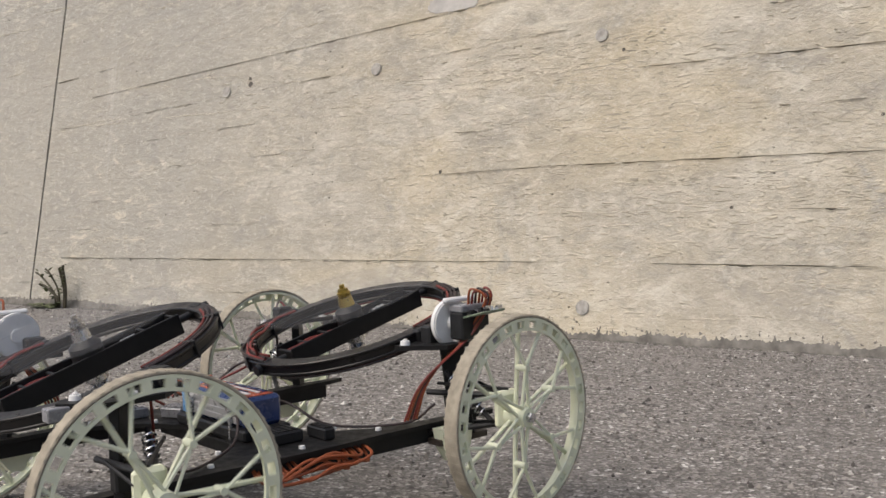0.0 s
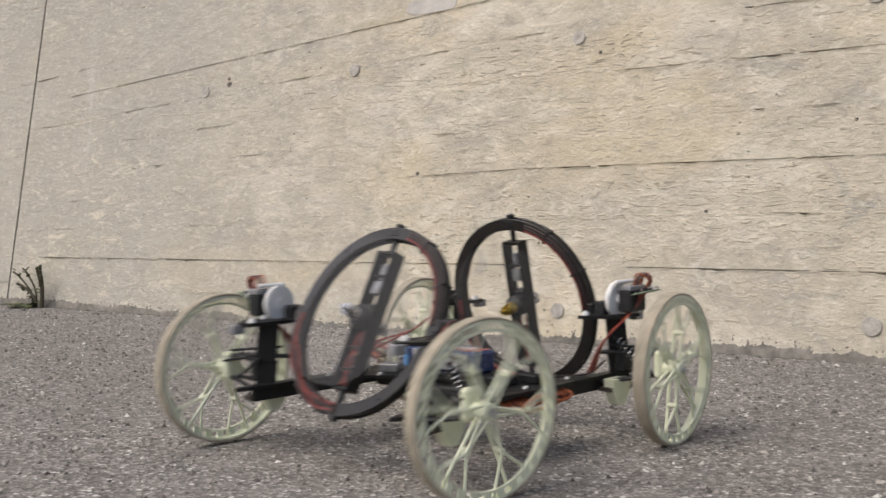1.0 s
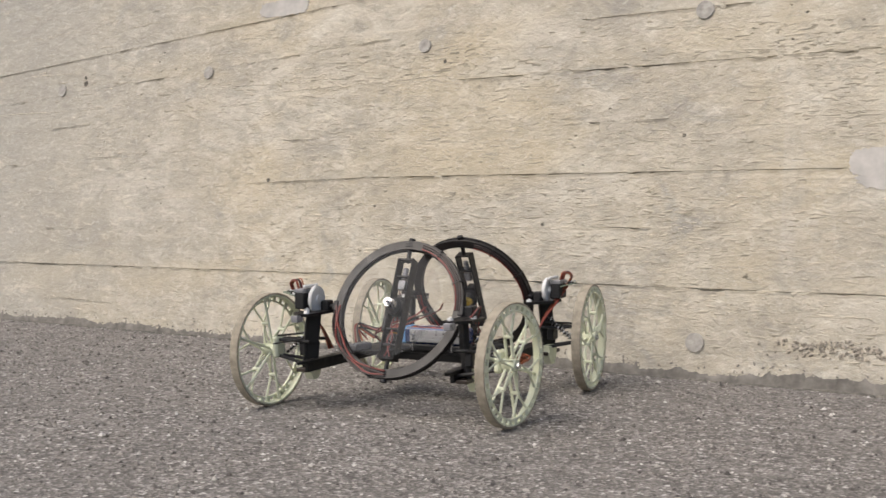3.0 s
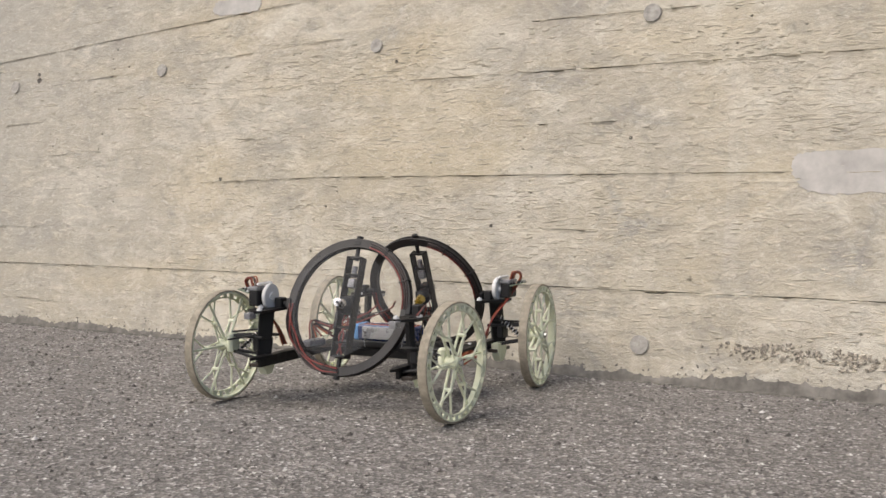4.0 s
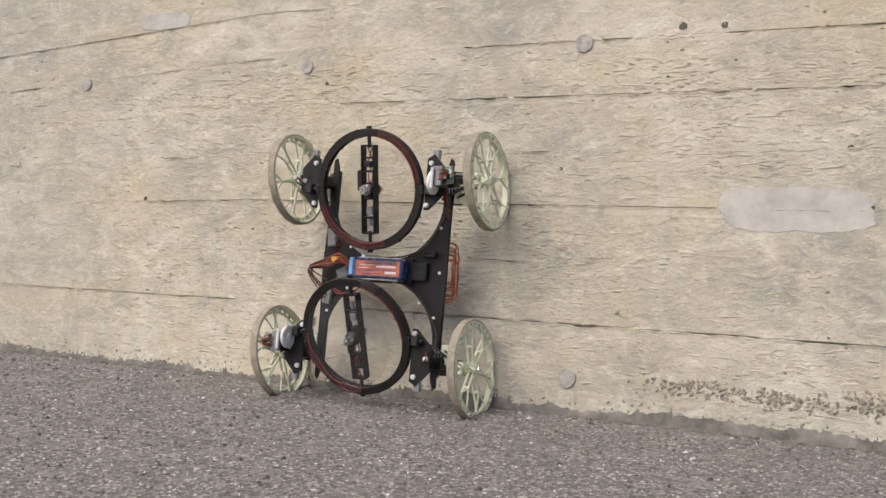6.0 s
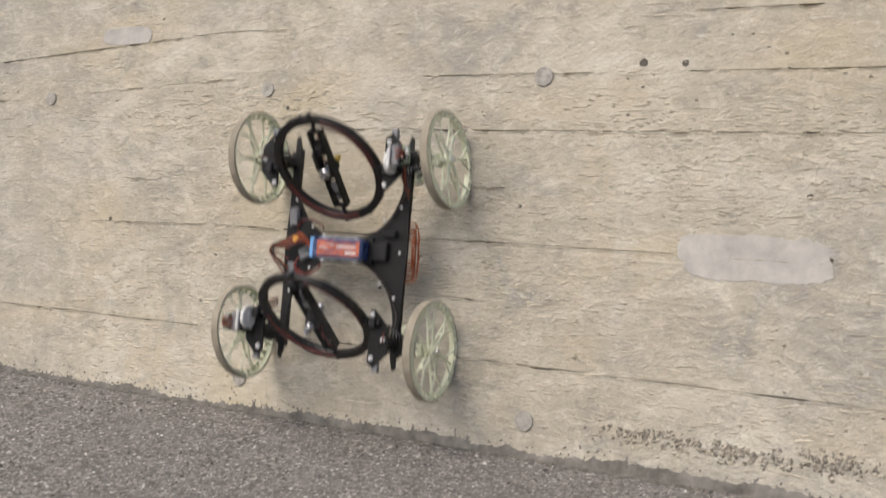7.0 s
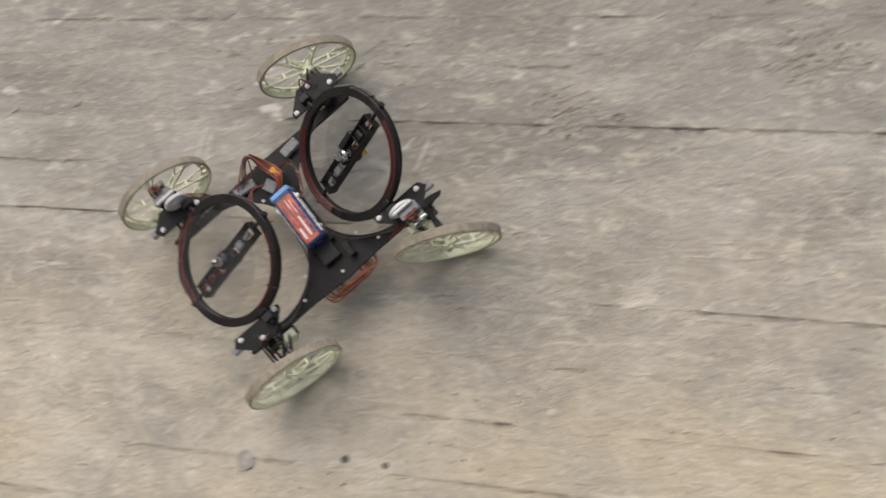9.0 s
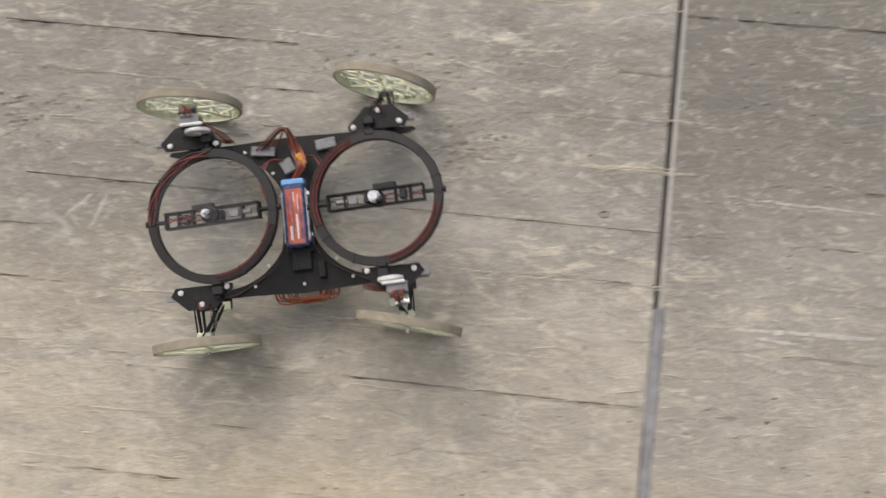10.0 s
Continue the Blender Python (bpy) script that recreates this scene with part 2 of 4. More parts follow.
def box(bm, size, m=Matrix(), bevel=0.0):
    r = bmesh.ops.create_cube(bm, size=1.0)
    vs = r["verts"]
    put(bm, vs, m @ Matrix.Diagonal((*size, 1)))
    if bevel:
        es = list({e for v in vs for e in v.link_edges})
        bmesh.ops.bevel(bm, geom=es, offset=bevel, segments=1, affect="EDGES")


def rod(bm, a, b, r, n=8, r2=None):
    a, b = Vector(a), Vector(b)
    d = b - a
    m = Matrix.Translation((a + b) / 2) @ d.to_track_quat("Z", "Y").to_matrix().to_4x4()
    bmesh.ops.create_cone(bm, cap_ends=True, segments=n, radius1=r, radius2=r if r2 is None else r2, depth=d.length, matrix=m)


def band(bm, r0, r1, h, n=64, m=Matrix(), a0=0.0, a1=2 * math.pi, chamfer=0.0):
    """A flat ring (or arc of it) of rectangular section about z, thickness h."""
    full = abs(a1 - a0 - 2 * math.pi) < 1e-6
    c = chamfer
    prof = [(r0 + c, -h / 2), (r1 - c, -h / 2), (r1, -h / 2 + c), (r1, h / 2 - c), (r1 - c, h / 2), (r0 + c, h / 2), (r0, h / 2 - c), (r0, -h / 2 + c)] if c else [(r0, -h / 2), (r1, -h / 2), (r1, h / 2), (r0, h / 2)]
    loops = []
    for i in range(n if full else n + 1):
        a = a0 + (a1 - a0) * i / n
        loops.append([bm.verts.new(m @ Vector((r * math.cos(a), r * math.sin(a), z))) for r, z in prof])
    k = len(prof)
    for i in range(n):
        p, q = loops[i], loops[(i + 1) % len(loops)]
        for j in range(k):
            bm.faces.new((p[j], q[j], q[(j + 1) % k], p[(j + 1) % k]))
    if not full:
        bm.faces.new(loops[0])
        bm.faces.new(loops[-1][::-1])


def tube(bm, pts, r, n=6):
    """A bent round wire through the points (Catmull-Rom)."""
    pts = [Vector(p) for p in pts]
    ext = [2 * pts[0] - pts[1]] + pts + [2 * pts[-1] - pts[-2]]
    path = []
    for i in range(1, len(ext) - 2):
        p0, p1, p2, p3 = ext[i - 1 : i + 3]
        for s in range(6):
            t = s / 6
            path.append(0.5 * ((2 * p1) + (p2 - p0) * t + (2 * p0 - 5 * p1 + 4 * p2 - p3) * t * t + (3 * p1 - p0 - 3 * p2 + p3) * t ** 3))
    path.append(pts[-1])
    loops = []
    for i, p in enumerate(path):
        d = (path[min(i + 1, len(path) - 1)] - path[max(i - 1, 0)]).normalized()
        q = d.to_track_quat("Z", "Y").to_matrix()
        loops.append([bm.verts.new(p + q @ Vector((r * math.cos(2 * math.pi * j / n), r * math.sin(2 * math.pi * j / n), 0))) for j in range(n)])
    for a, b in zip(loops, loops[1:]):
        for j in range(n):
            bm.faces.new((a[j], a[(j + 1) % n], b[(j + 1) % n], b[j]))
    bm.faces.new(loops[0][::-1])
    bm.faces.new(loops[-1])


def plate(bm, outline, z0, z1):
    """An upright-sided plate from an outline in x, y."""
    lo = [bm.verts.new((x, y, z0)) for x, y in outline]
    hi = [bm.verts.new((x, y, z1)) for x, y in outline]
    n = len(outline)
    bm.faces.new(lo[::-1])
    bm.faces.new(hi)
    for i in range(n):
        bm.faces.new((lo[i], lo[(i + 1) % n], hi[(i + 1) % n], hi[i]))


GOLD = (1 + 5 ** 0.5) / 2
ICO = [Vector(p).normalized() for p in ((-1, GOLD, 0), (1, GOLD, 0), (-1, -GOLD, 0), (1, -GOLD, 0), (0, -1, GOLD), (0, 1, GOLD), (0, -1, -GOLD), (0, 1, -GOLD), (GOLD, 0, -1), (GOLD, 0, 1), (-GOLD, 0, -1), (-GOLD, 0, 1))]
ICO_FACES = ((0, 11, 5), (0, 5, 1), (0, 1, 7), (0, 7, 10), (0, 10, 11), (1, 5, 9), (5, 11, 4), (11, 10, 2), (10, 7, 6), (7, 1, 8), (3, 9, 4), (3, 4, 2), (3, 2, 6), (3, 6, 8), (3, 8, 9), (4, 9, 5), (2, 4, 11), (6, 2, 10), (8, 6, 7), (9, 8, 1))


def blob(bm, m, rng, rough=0.3):
    """A small uneven lump."""
    vs = [bm.verts.new(m @ (p * (1 + rng.uniform(-rough, rough)))) for p in ICO]
    for f in ICO_FACES:
        bm.faces.new([vs[i] for i in f])


# ---------------------------------------------------------------- ground
rng = random.Random(3)
bm = bmesh.new()
box(bm, (400, 240, 0.4), pose(0, -115, -0.2))
ground = tagged(part("ground", bm, ASPHALT), "worn grey-brown asphalt with exposed grit", "ground", kind="structure")


def grit(name, count, x0, x1, y0, y1, s0, s1, mat, label, seed):
    """Loose grains of stone on the asphalt, one joined mesh."""
    r = np.random.RandomState(seed)
    base = np.array([(1, 0, 0), (-0.9, 0.2, 0), (0.1, 1, 0), (0, -0.9, 0.1), (0, 0, 0.8), (0, 0, -0.8)])
    tri = np.array([(0, 2, 4), (2, 1, 4), (1, 3, 4), (3, 0, 4), (2, 0, 5), (1, 2, 5), (3, 1, 5), (0, 3, 5)])
    size = r.uniform(s0, s1, (count, 1, 1)) * r.uniform(0.6, 1.3, (count, 1, 3))
    a = r.uniform(0, 2 * np.pi, count)
    rot = np.zeros((count, 3, 3))
    rot[:, 0, 0], rot[:, 0, 1], rot[:, 1, 0], rot[:, 1, 1], rot[:, 2, 2] = np.cos(a), -np.sin(a), np.sin(a), np.cos(a), 1
    v = np.einsum("nij,nkj->nki", rot, base[None] * size)
    v += np.stack([r.uniform(x0, x1, count), r.uniform(y0, y1, count), np.full(count, s0 * 0.25)], -1)[:, None]
    f = (tri[None] + 6 * np.arange(count)[:, None, None]).reshape(-1, 3)
    me = bpy.data.meshes.new(name)
    me.from_pydata(v.reshape(-1, 3).tolist(), [], f.tolist())
    me.materials.append(mat)
    return tagged(new(name, me), label, "grit", kind="stuff")


def grit_material():
    k = Nodes("loose_grit", 0.9, spec=0.2)
    k.colour(k.ramp(k.island(), (0.0, (0.07, 0.065, 0.06)), (0.45, (0.17, 0.155, 0.14)), (0.8, (0.28, 0.26, 0.235)), (0.95, (0.40, 0.38, 0.34)), (1.0, (0.68, 0.66, 0.62))))
    return k.m


GRIT = grit_material()
grit("grit", 26000, -3.2, 1.9, -2.1, -0.005, 0.0016, 0.0036, GRIT, "loose grey and white grit on the asphalt", 5)
grit("grit_near", 2600, -3.4, 1.9, -2.1, -0.005, 0.0035, 0.0062, GRIT, "scattered coarser stone chips on the asphalt", 6).name = "stone_chips"

# ---------------------------------------------------------------- wall
ROWS = [-0.25, 0.075, 0.197, 0.328, 0.455, 0.575, 0.702, 0.826, 0.951, 1.07, 1.2, 1.337, 1.453, 1.565, 1.69, 1.8, 1.905, 2.04, 2.17, 2.3, 2.42, 2.54]
# stretches of each board line that stand open as a groove; elsewhere it closes to a hairline
OPEN = {
    0.197: ((-3.1, -1.0), (-0.62, 1.45)), 0.328: ((-0.3, -0.1),), 0.455: ((-1.26, 0.26), (0.36, 0.5)), 0.702: ((-0.75, 0.75),), 0.826: ((-0.42, 0.0), (0.2, 0.7)),
    0.951: ((-2.95, -0.85), (0.28, 0.58)), 1.2: ((0.78, 1.51),), 1.337: ((-1.15, 0.1),), 1.453: ((-1.15, -0.6),), 1.565: ((0.05, 0.45), (0.6, 1.51)), 1.905: ((0.0, 0.5),), 2.04: ((1.53, 1.95),),
}


def sag(u, v):
    """How far a board line drifts out of level beyond the first panels."""
    return max(0.0, -0.9 - u) * (0.013 - 0.087 * v) if v < 1.1 else 0.0


JOINT_A, JOINT_B = -3.207, 1.521
bm = bmesh.new()
box(bm, (60, 0.5, 4.6), pose(0, 0.262, 2.0))
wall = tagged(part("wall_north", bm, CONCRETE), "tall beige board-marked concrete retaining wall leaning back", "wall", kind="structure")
wall.matrix_world = WALL


def board_mesh(u0, u1, v0, v1, proud, seed, stretches):
    """One board's imprint in the concrete, with slightly ragged edges and a low arris."""
    r = random.Random(seed)
    n = max(4, int((u1 - u0) / 0.016))
    bm = bmesh.new()
    loops, drift, gap, left = [], [0.0, 0.0], 0.0, 0
    for i in range(n + 1):
        u = u0 + (u1 - u0) * i / n
        wide = any(a < u < b for a, b in stretches)
        if left == 0:
            if wide:
                gap, left = (r.uniform(0.0005, 0.0017) if r.random() < 0.84 else 0.0002), r.randint(3, 16)
            else:
                gap, left = (r.uniform(0.0001, 0.0004) if r.random() < 0.10 else 0.0), r.randint(2, 9)
        left -= 1
        for s in (0, 1):
            drift[s] = 0.75 * drift[s] + r.uniform(-0.0012, 0.0012)
        chip = r.uniform(0.001, 0.005) if gap and r.random() < (0.14 if wide else 0.05) else 0.0
        a, b = v0 + sag(u, v0) + drift[0] * 0.3, v1 + sag(u, v1) - gap * r.uniform(0.6, 1.3) - chip - (abs(drift[1]) if gap else 0.0)
        y = -proud + r.uniform(-0.0002, 0.0002)
        lip = r.uniform(0.0, 0.0026) if gap or r.random() < 0.2 else 0.0
        loops.append([bm.verts.new(p) for p in ((u, 0.013, a), (u, y, a), (u, y, a + 0.0014), (u, y, b - 0.006), (u, y - lip, b - 0.0013), (u, y + (0.0012 if gap else 0.0), b), (u, 0.013, b))])
    for p, q in zip(loops, loops[1:]):
        for j in range(6):
            bm.faces.new((p[j], q[j], q[j + 1], p[j + 1]))
    bm.faces.new(loops[0])
    bm.faces.new(loops[-1][::-1])
    return bm


seed = 10
for k, (v0, v1) in enumerate(zip(ROWS, ROWS[1:])):
    for lo, hi in ((-9.0, JOINT_A - 0.005), (JOINT_A + 0.005, JOINT_B - 0.0055), (JOINT_B + 0.0055, 5.0)):
        cuts, u = [lo], lo
        while True:
            u += rng.uniform(1.5, 3.2)
            if u > hi - 0.7:
                break
            cuts.append(0.58 if abs(u - 0.58) < 0.75 and k in (2, 3, 4, 5, 6, 7, 8, 9) else u)
            u = cuts[-1]
        cuts.append(hi)
        for a, b in zip(cuts, cuts[1:]):
            seed += 1
            part("board_imprint", board_mesh(a + 0.0002, b - 0.0002, v0, v1, rng.uniform(0.0, 0.0009), seed, OPEN.get(v1, ())), CONCRETE, wall)

# movement joints: an open slot, and sealant in the lower part of one of them
bm = bmesh.new()
box(bm, (0.0105, 0.006, 2.9), pose(JOINT_A, 0.011, 1.1))
part("joint_filler", bm, JOINT, wall, "dark open movement joint")
bm = bmesh.new()
box(bm, (0.0115, 0.006, 2.9), pose(JOINT_B, 0.011, 1.1))
part("joint_filler", bm, JOINT, wall, "dark open movement joint")
bm = bmesh.new()
r2 = random.Random(8)
loops = []
for i in range(60):
    v = -0.2 + 1.605 * i / 59
    w = 0.0125 + r2.uniform(-0.0022, 0.0022) + (0.0035 if i == 58 else 0)
    x = JOINT_B + r2.uniform(-0.0012, 0.0012) + 0.0075
    loops.append([bm.verts.new(p) for p in ((x - w, 0.002, v), (x - w * 0.7, -0.0045, v), (x, -0.0055 + r2.uniform(-0.001, 0.001), v), (x + w * 0.7, -0.0045, v), (x + w, 0.002, v))])
for p, q in zip(loops, loops[1:]):
    for j in range(4):
        bm.faces.new((p[j], q[j], q[j + 1], p[j + 1]))
bm.faces.new(loops[-1])
part("sealant_strip", bm, SEALANT, wall, "smeared grey sealant strip", True)
bm = bmesh.new()
box(bm, (0.007, 0.004, 1.4), pose(JOINT_B + 0.0095, -0.0022, 2.106), 0.001)
part("joint_edge", bm, MORTAR, wall, "pale broken joint edge")

# tie-hole plugs and open tie holes
PLUGS = [(-0.749, 0.798, 0.019), (0.0, 0.818, 0.022), (0.023, 0.079, 0.022), (-1.523, 0.781, 0.02), (-2.19, 0.765, 0.02), (-0.75, 0.08, 0.02), (-0.727, 1.578, 0.016), (0.0, 1.58, 0.016), (-0.558, 1.592, 0.012)]
HOLES = [(0.222, 0.843, 0.009), (0.310, 0.840, 0.0075), (0.573, 0.577, 0.006), (-2.075, 0.783, 0.010), (-2.08, 0.80, 0.008), (0.723, 1.583, 0.011), (1.397, 1.592, 0.009), (-0.03, 0.535, 0.0045), (-0.367, 0.333, 0.0045), (-0.682, 0.752, 0.005), (0.62, 0.46, 0.004), (-1.245, 0.452, 0.006), (-0.727, 1.578, 0.008)]
for n, (u, v, r) in enumerate(PLUGS):
    bm = bmesh.new()
    bmesh.ops.create_cone(bm, cap_ends=True, segments=28, radius1=r, radius2=r * 0.93, depth=0.012, matrix=pose(u, 0.0015, v, 90))
    for w in bm.verts:
        w.co.x += 0.0006 * math.sin(37 * n + 9 * w.co.z * 100)
    part("tie_plug", bm, PLUG, wall, "round grey mortar plug", True)
# no hole is cut: a shallow dish at the face carries its shade as colour
for n, (u, v, r) in enumerate(HOLES):
    bm = bmesh.new()
    q = random.Random(90 + n)
    outer = [bm.verts.new((u + r * q.uniform(0.8, 1.25) * math.cos(a), -0.0018, v + r * q.uniform(0.75, 1.15) * math.sin(a))) for a in [2 * math.pi * i / 12 for i in range(12)]]
    inner = [bm.verts.new((u + (w.co.x - u) * 0.55, -0.0008, v + (w.co.z - v) * 0.55)) for w in outer]
    for i in range(12):
        bm.faces.new((outer[i], outer[(i + 1) % 12], inner[(i + 1) % 12], inner[i]))
    bm.faces.new(inner)
    part("tie_hole", bm, HOLE, wall, "small chipped hole, its shade a dark face")

# smooth pale repair patch and lime crusts, a trowel's thickness proud
PATCHES = [(0.48, 0.452, 0.145, 0.046), (0.385, 0.465, 0.06, 0.03), (-1.25, 0.952, 0.09, 0.024)]
for n, (u, v, w, h) in enumerate(PATCHES):
    bm = bmesh.new()
    q = random.Random(40 + n)
    ring = [bm.verts.new((u + w * math.copysign(abs(math.cos(a)) ** 0.5, math.cos(a)) * q.uniform(0.92, 1.05), -0.0016 - 0.0003 * n, v + h * math.copysign(abs(math.sin(a)) ** 0.5, math.sin(a)) * q.uniform(0.84, 1.08))) for a in [2 * math.pi * i / 72 for i in range(72)]]
    back = [bm.verts.new((u + (p.co.x - u) * 1.02, 0.004, v + (p.co.z - v) * 1.02)) for p in ring]
    bm.faces.new(ring)
    for i in range(72):
        bm.faces.new((ring[i], ring[(i + 1) % 72], back[(i + 1) % 72], back[i]))
    part("repair_patch", bm, MORTAR, wall, "smooth pale grey mortar patch")

# lime crusts and honeycombed gravel, joined
bm = bmesh.new()
q = random.Random(77)
for cx, cz, sx, sz, count in ((0.30, 0.085, 0.09, 0.016, 60), (0.48, 0.078, 0.10, 0.014, 60), (0.66, 0.085, 0.06, 0.02, 60), (0.95, 0.08, 0.12, 0.02, 60), (0.62, 1.60, 0.05, 0.05, 40), (0.1, 1.70, 0.2, 0.06, 60), (0.9, 1.86, 0.2, 0.05, 50), (1.1, 1.72, 0.1, 0.05, 30)):
    for _ in range(count * 2):
        s = q.uniform(0.0015, 0.0052)
        blob(bm, pose(cx + q.gauss(0, sx * 0.6), -0.0012, cz + q.gauss(0, sz * 0.6), q.uniform(-25, 25), q.uniform(0, 180), q.uniform(-25, 25)) @ Matrix.Diagonal((s * 1.5, s * 0.55, s * 0.9, 1)), q)
honey = tagged(part("honeycomb_gravel", bm, HONEY, wall, "rough exposed gravel in the concrete"), kind="stuff")

# ragged ridges where the cement crept between the boards, and chipped hollows under them, joined
def fins(name, count, mat, label, seed, out, thick):
    q = random.Random(seed)
    bm = bmesh.new()
    for _ in range(count):
        row = q.choice(ROWS[2:-3]) if q.random() < 0.6 else q.uniform(0.04, 2.05)
        u, v, length = q.uniform(-4.5, 2.6), row + q.gauss(0, 0.006), min(0.45, q.expovariate(9) + 0.02)
        n = max(4, int(length / 0.009))
        rise, loops = q.uniform(-0.012, 0.012), []
        for i in range(n + 1):
            f = i / n
            swell = math.sin(math.pi * f) ** 0.5 * q.uniform(0.25, 1.0)
            h = thick * (0.25 + swell * q.uniform(0.4, 1.0))
            y = 0.0006 - out * swell
            x, z = u + length * f, v + rise * f + q.gauss(0, 0.0011)
            loops.append([bm.verts.new(p) for p in ((x, 0.002, z + h * 1.3), (x, y, z + h * 0.3), (x, y * 0.8, z - h * 0.5), (x, 0.002, z - h))])
        for p, r_ in zip(loops, loops[1:]):
            for j in range(3):
                bm.faces.new((p[j], r_[j], r_[j + 1], p[j + 1]))
    return tagged(part(name, bm, mat, wall, label), kind="stuff")


fins("cement_ridges", 420, LAITANCE, "thin ragged cement ridges on the wall", 15, 0.0034, 0.0028)
# the hollows are thin slivers on the face, coloured as the shade in them
fins("chipped_hollows", 36, HOLE, "short cracks and chips, their shade as dark slivers", 16, 0.0012, 0.0006)


def grain_patches(name, patches, each, mat, label, seed):
    """Clusters of short wavy ridges that the rough boards left in the concrete, joined."""
    r = np.random.RandomState(seed)
    count, seg = patches * each, 7
    near = r.uniform(0, 1, patches) < 0.72
    cu = np.where(near, r.uniform(-1.4, 1.2, patches), r.uniform(-3.15, 1.5, patches))
    cv = np.where(near, r.uniform(0.06, 0.78, patches), r.uniform(0.05, 2.05, patches))
    wide, high = r.uniform(0.05, 0.22, patches), r.uniform(0.012, 0.045, patches)
    which = np.repeat(np.arange(patches), each)
    u = cu[which] + r.normal(0, 1, count) * wide[which]
    v = cv[which] + r.normal(0, 1, count) * high[which]
    v = np.where((abs(u - 0.44) < 0.22) & (abs(v - 0.455) < 0.06), v + 0.14, v)      # none on the smooth repair
    length = np.clip(r.exponential(0.016, count) + 0.007, 0.007, 0.07)
    thick, out = r.uniform(0.0010, 0.0032, count), r.uniform(0.0014, 0.0042, count)
    f = np.linspace(0, 1, seg)
    swell = np.sin(np.pi * f)[None] ** 0.6 * r.uniform(0.45, 1.0, (count, seg))
    x = u[:, None] + length[:, None] * f
    z = v[:, None] + (r.normal(0, 0.07, count) * length)[:, None] * f + np.cumsum(r.normal(0, 0.0006, (count, seg)), 1)
    t, o = thick[:, None] * (0.25 + swell), out[:, None] * swell
    prof = ((0.0016 + 0 * o, 1.1 * t), (0.0004 - o, 0.25 * t), (0.0004 - 0.8 * o, -0.5 * t), (0.0016 + 0 * o, -1.6 * t))
    verts = np.stack([np.stack([x, y, z + dz], -1) for y, dz in prof], 2)
    base = np.arange(count)[:, None, None] * seg * 4 + np.arange(seg - 1)[None, :, None] * 4 + np.arange(3)[None, None]
    faces = np.stack([base, base + 4, base + 5, base + 1], -1).reshape(-1, 4)
    me = bpy.data.meshes.new(name)
    me.from_pydata(verts.reshape(-1, 3).tolist(), [], faces.tolist())
    me.materials.append(mat)
    ob = new(name, me)
    ob.parent = wall
    return tagged(ob, label, kind="stuff")


grain_patches("board_grain", 190, 40, LAITANCE, "clusters of short wavy board-grain ridges", 31)


def lime_streak(u0, v0, u1, v1, width, seed):
    """A thin ragged run of lime on the concrete."""
    q = random.Random(seed)
    a, b = Vector((u0, 0, v0)), Vector((u1, 0, v1))
    along = (b - a).normalized()
    side = Vector((-along.z, 0, along.x))
    n = max(6, int((b - a).length / 0.006))
    bm, loops, sway = bmesh.new(), [], 0.0
    for i in range(n + 1):
        f = i / n
        sway = 0.8 * sway + q.uniform(-0.0012, 0.0012)
        w = width * (0.25 + math.sin(math.pi * f) ** 0.5 * q.uniform(0.3, 1.0)) / 2
        c = a + (b - a) * f + side * sway
        loops.append([bm.verts.new(c + side * k * w + Vector((0, y, 0))) for k, y in ((-1, 0.001), (-0.6, -0.0016), (0.6, -0.0018), (1, 0.001))])
    for p, r_ in zip(loops, loops[1:]):
        for j in range(3):
            bm.faces.new((p[j], r_[j], r_[j + 1], p[j + 1]))
    part("lime_streak", bm, LIME, wall, "pale run of lime on the concrete")


STREAKS = ((0.058, 1.345, 0.082, 1.425, 0.012), (-0.23, 1.41, -0.205, 1.54, 0.013), (-0.195, 1.45, -0.19, 1.53, 0.008), (0.30, 1.45, 0.33, 1.535, 0.010), (-1.09, 1.44, -1.09, 1.50, 0.008), (-0.135, 1.055, -0.128, 1.15, 0.009), (-0.388, 1.10, -0.38, 1.15, 0.007), (1.65, 1.655, 1.99, 1.645, 0.007), (1.69, 1.378, 1.98, 1.388, 0.014), (1.72, 1.366, 1.84, 1.36, 0.010), (0.245, 1.475, 0.295, 1.53, 0.012), (1.03, 1.90, 1.16, 1.872, 0.009), (0.64, 1.93, 0.80, 1.925, 0.008))
for n, streak in enumerate(STREAKS):
    lime_streak(*streak, 60 + n)

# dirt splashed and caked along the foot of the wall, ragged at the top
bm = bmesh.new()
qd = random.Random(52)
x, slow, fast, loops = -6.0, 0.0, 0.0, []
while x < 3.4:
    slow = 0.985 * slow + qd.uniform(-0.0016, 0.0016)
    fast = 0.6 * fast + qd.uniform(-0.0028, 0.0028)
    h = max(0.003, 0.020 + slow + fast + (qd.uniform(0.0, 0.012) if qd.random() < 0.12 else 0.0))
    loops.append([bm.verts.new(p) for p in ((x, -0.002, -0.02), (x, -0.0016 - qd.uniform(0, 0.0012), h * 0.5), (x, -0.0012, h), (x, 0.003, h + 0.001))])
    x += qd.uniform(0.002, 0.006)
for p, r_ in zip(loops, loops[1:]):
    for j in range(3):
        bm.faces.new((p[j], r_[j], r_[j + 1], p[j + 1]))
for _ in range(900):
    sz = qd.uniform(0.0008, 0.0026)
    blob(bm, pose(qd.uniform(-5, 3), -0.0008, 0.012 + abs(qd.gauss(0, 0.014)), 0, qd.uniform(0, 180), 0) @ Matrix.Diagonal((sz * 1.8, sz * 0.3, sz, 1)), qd)
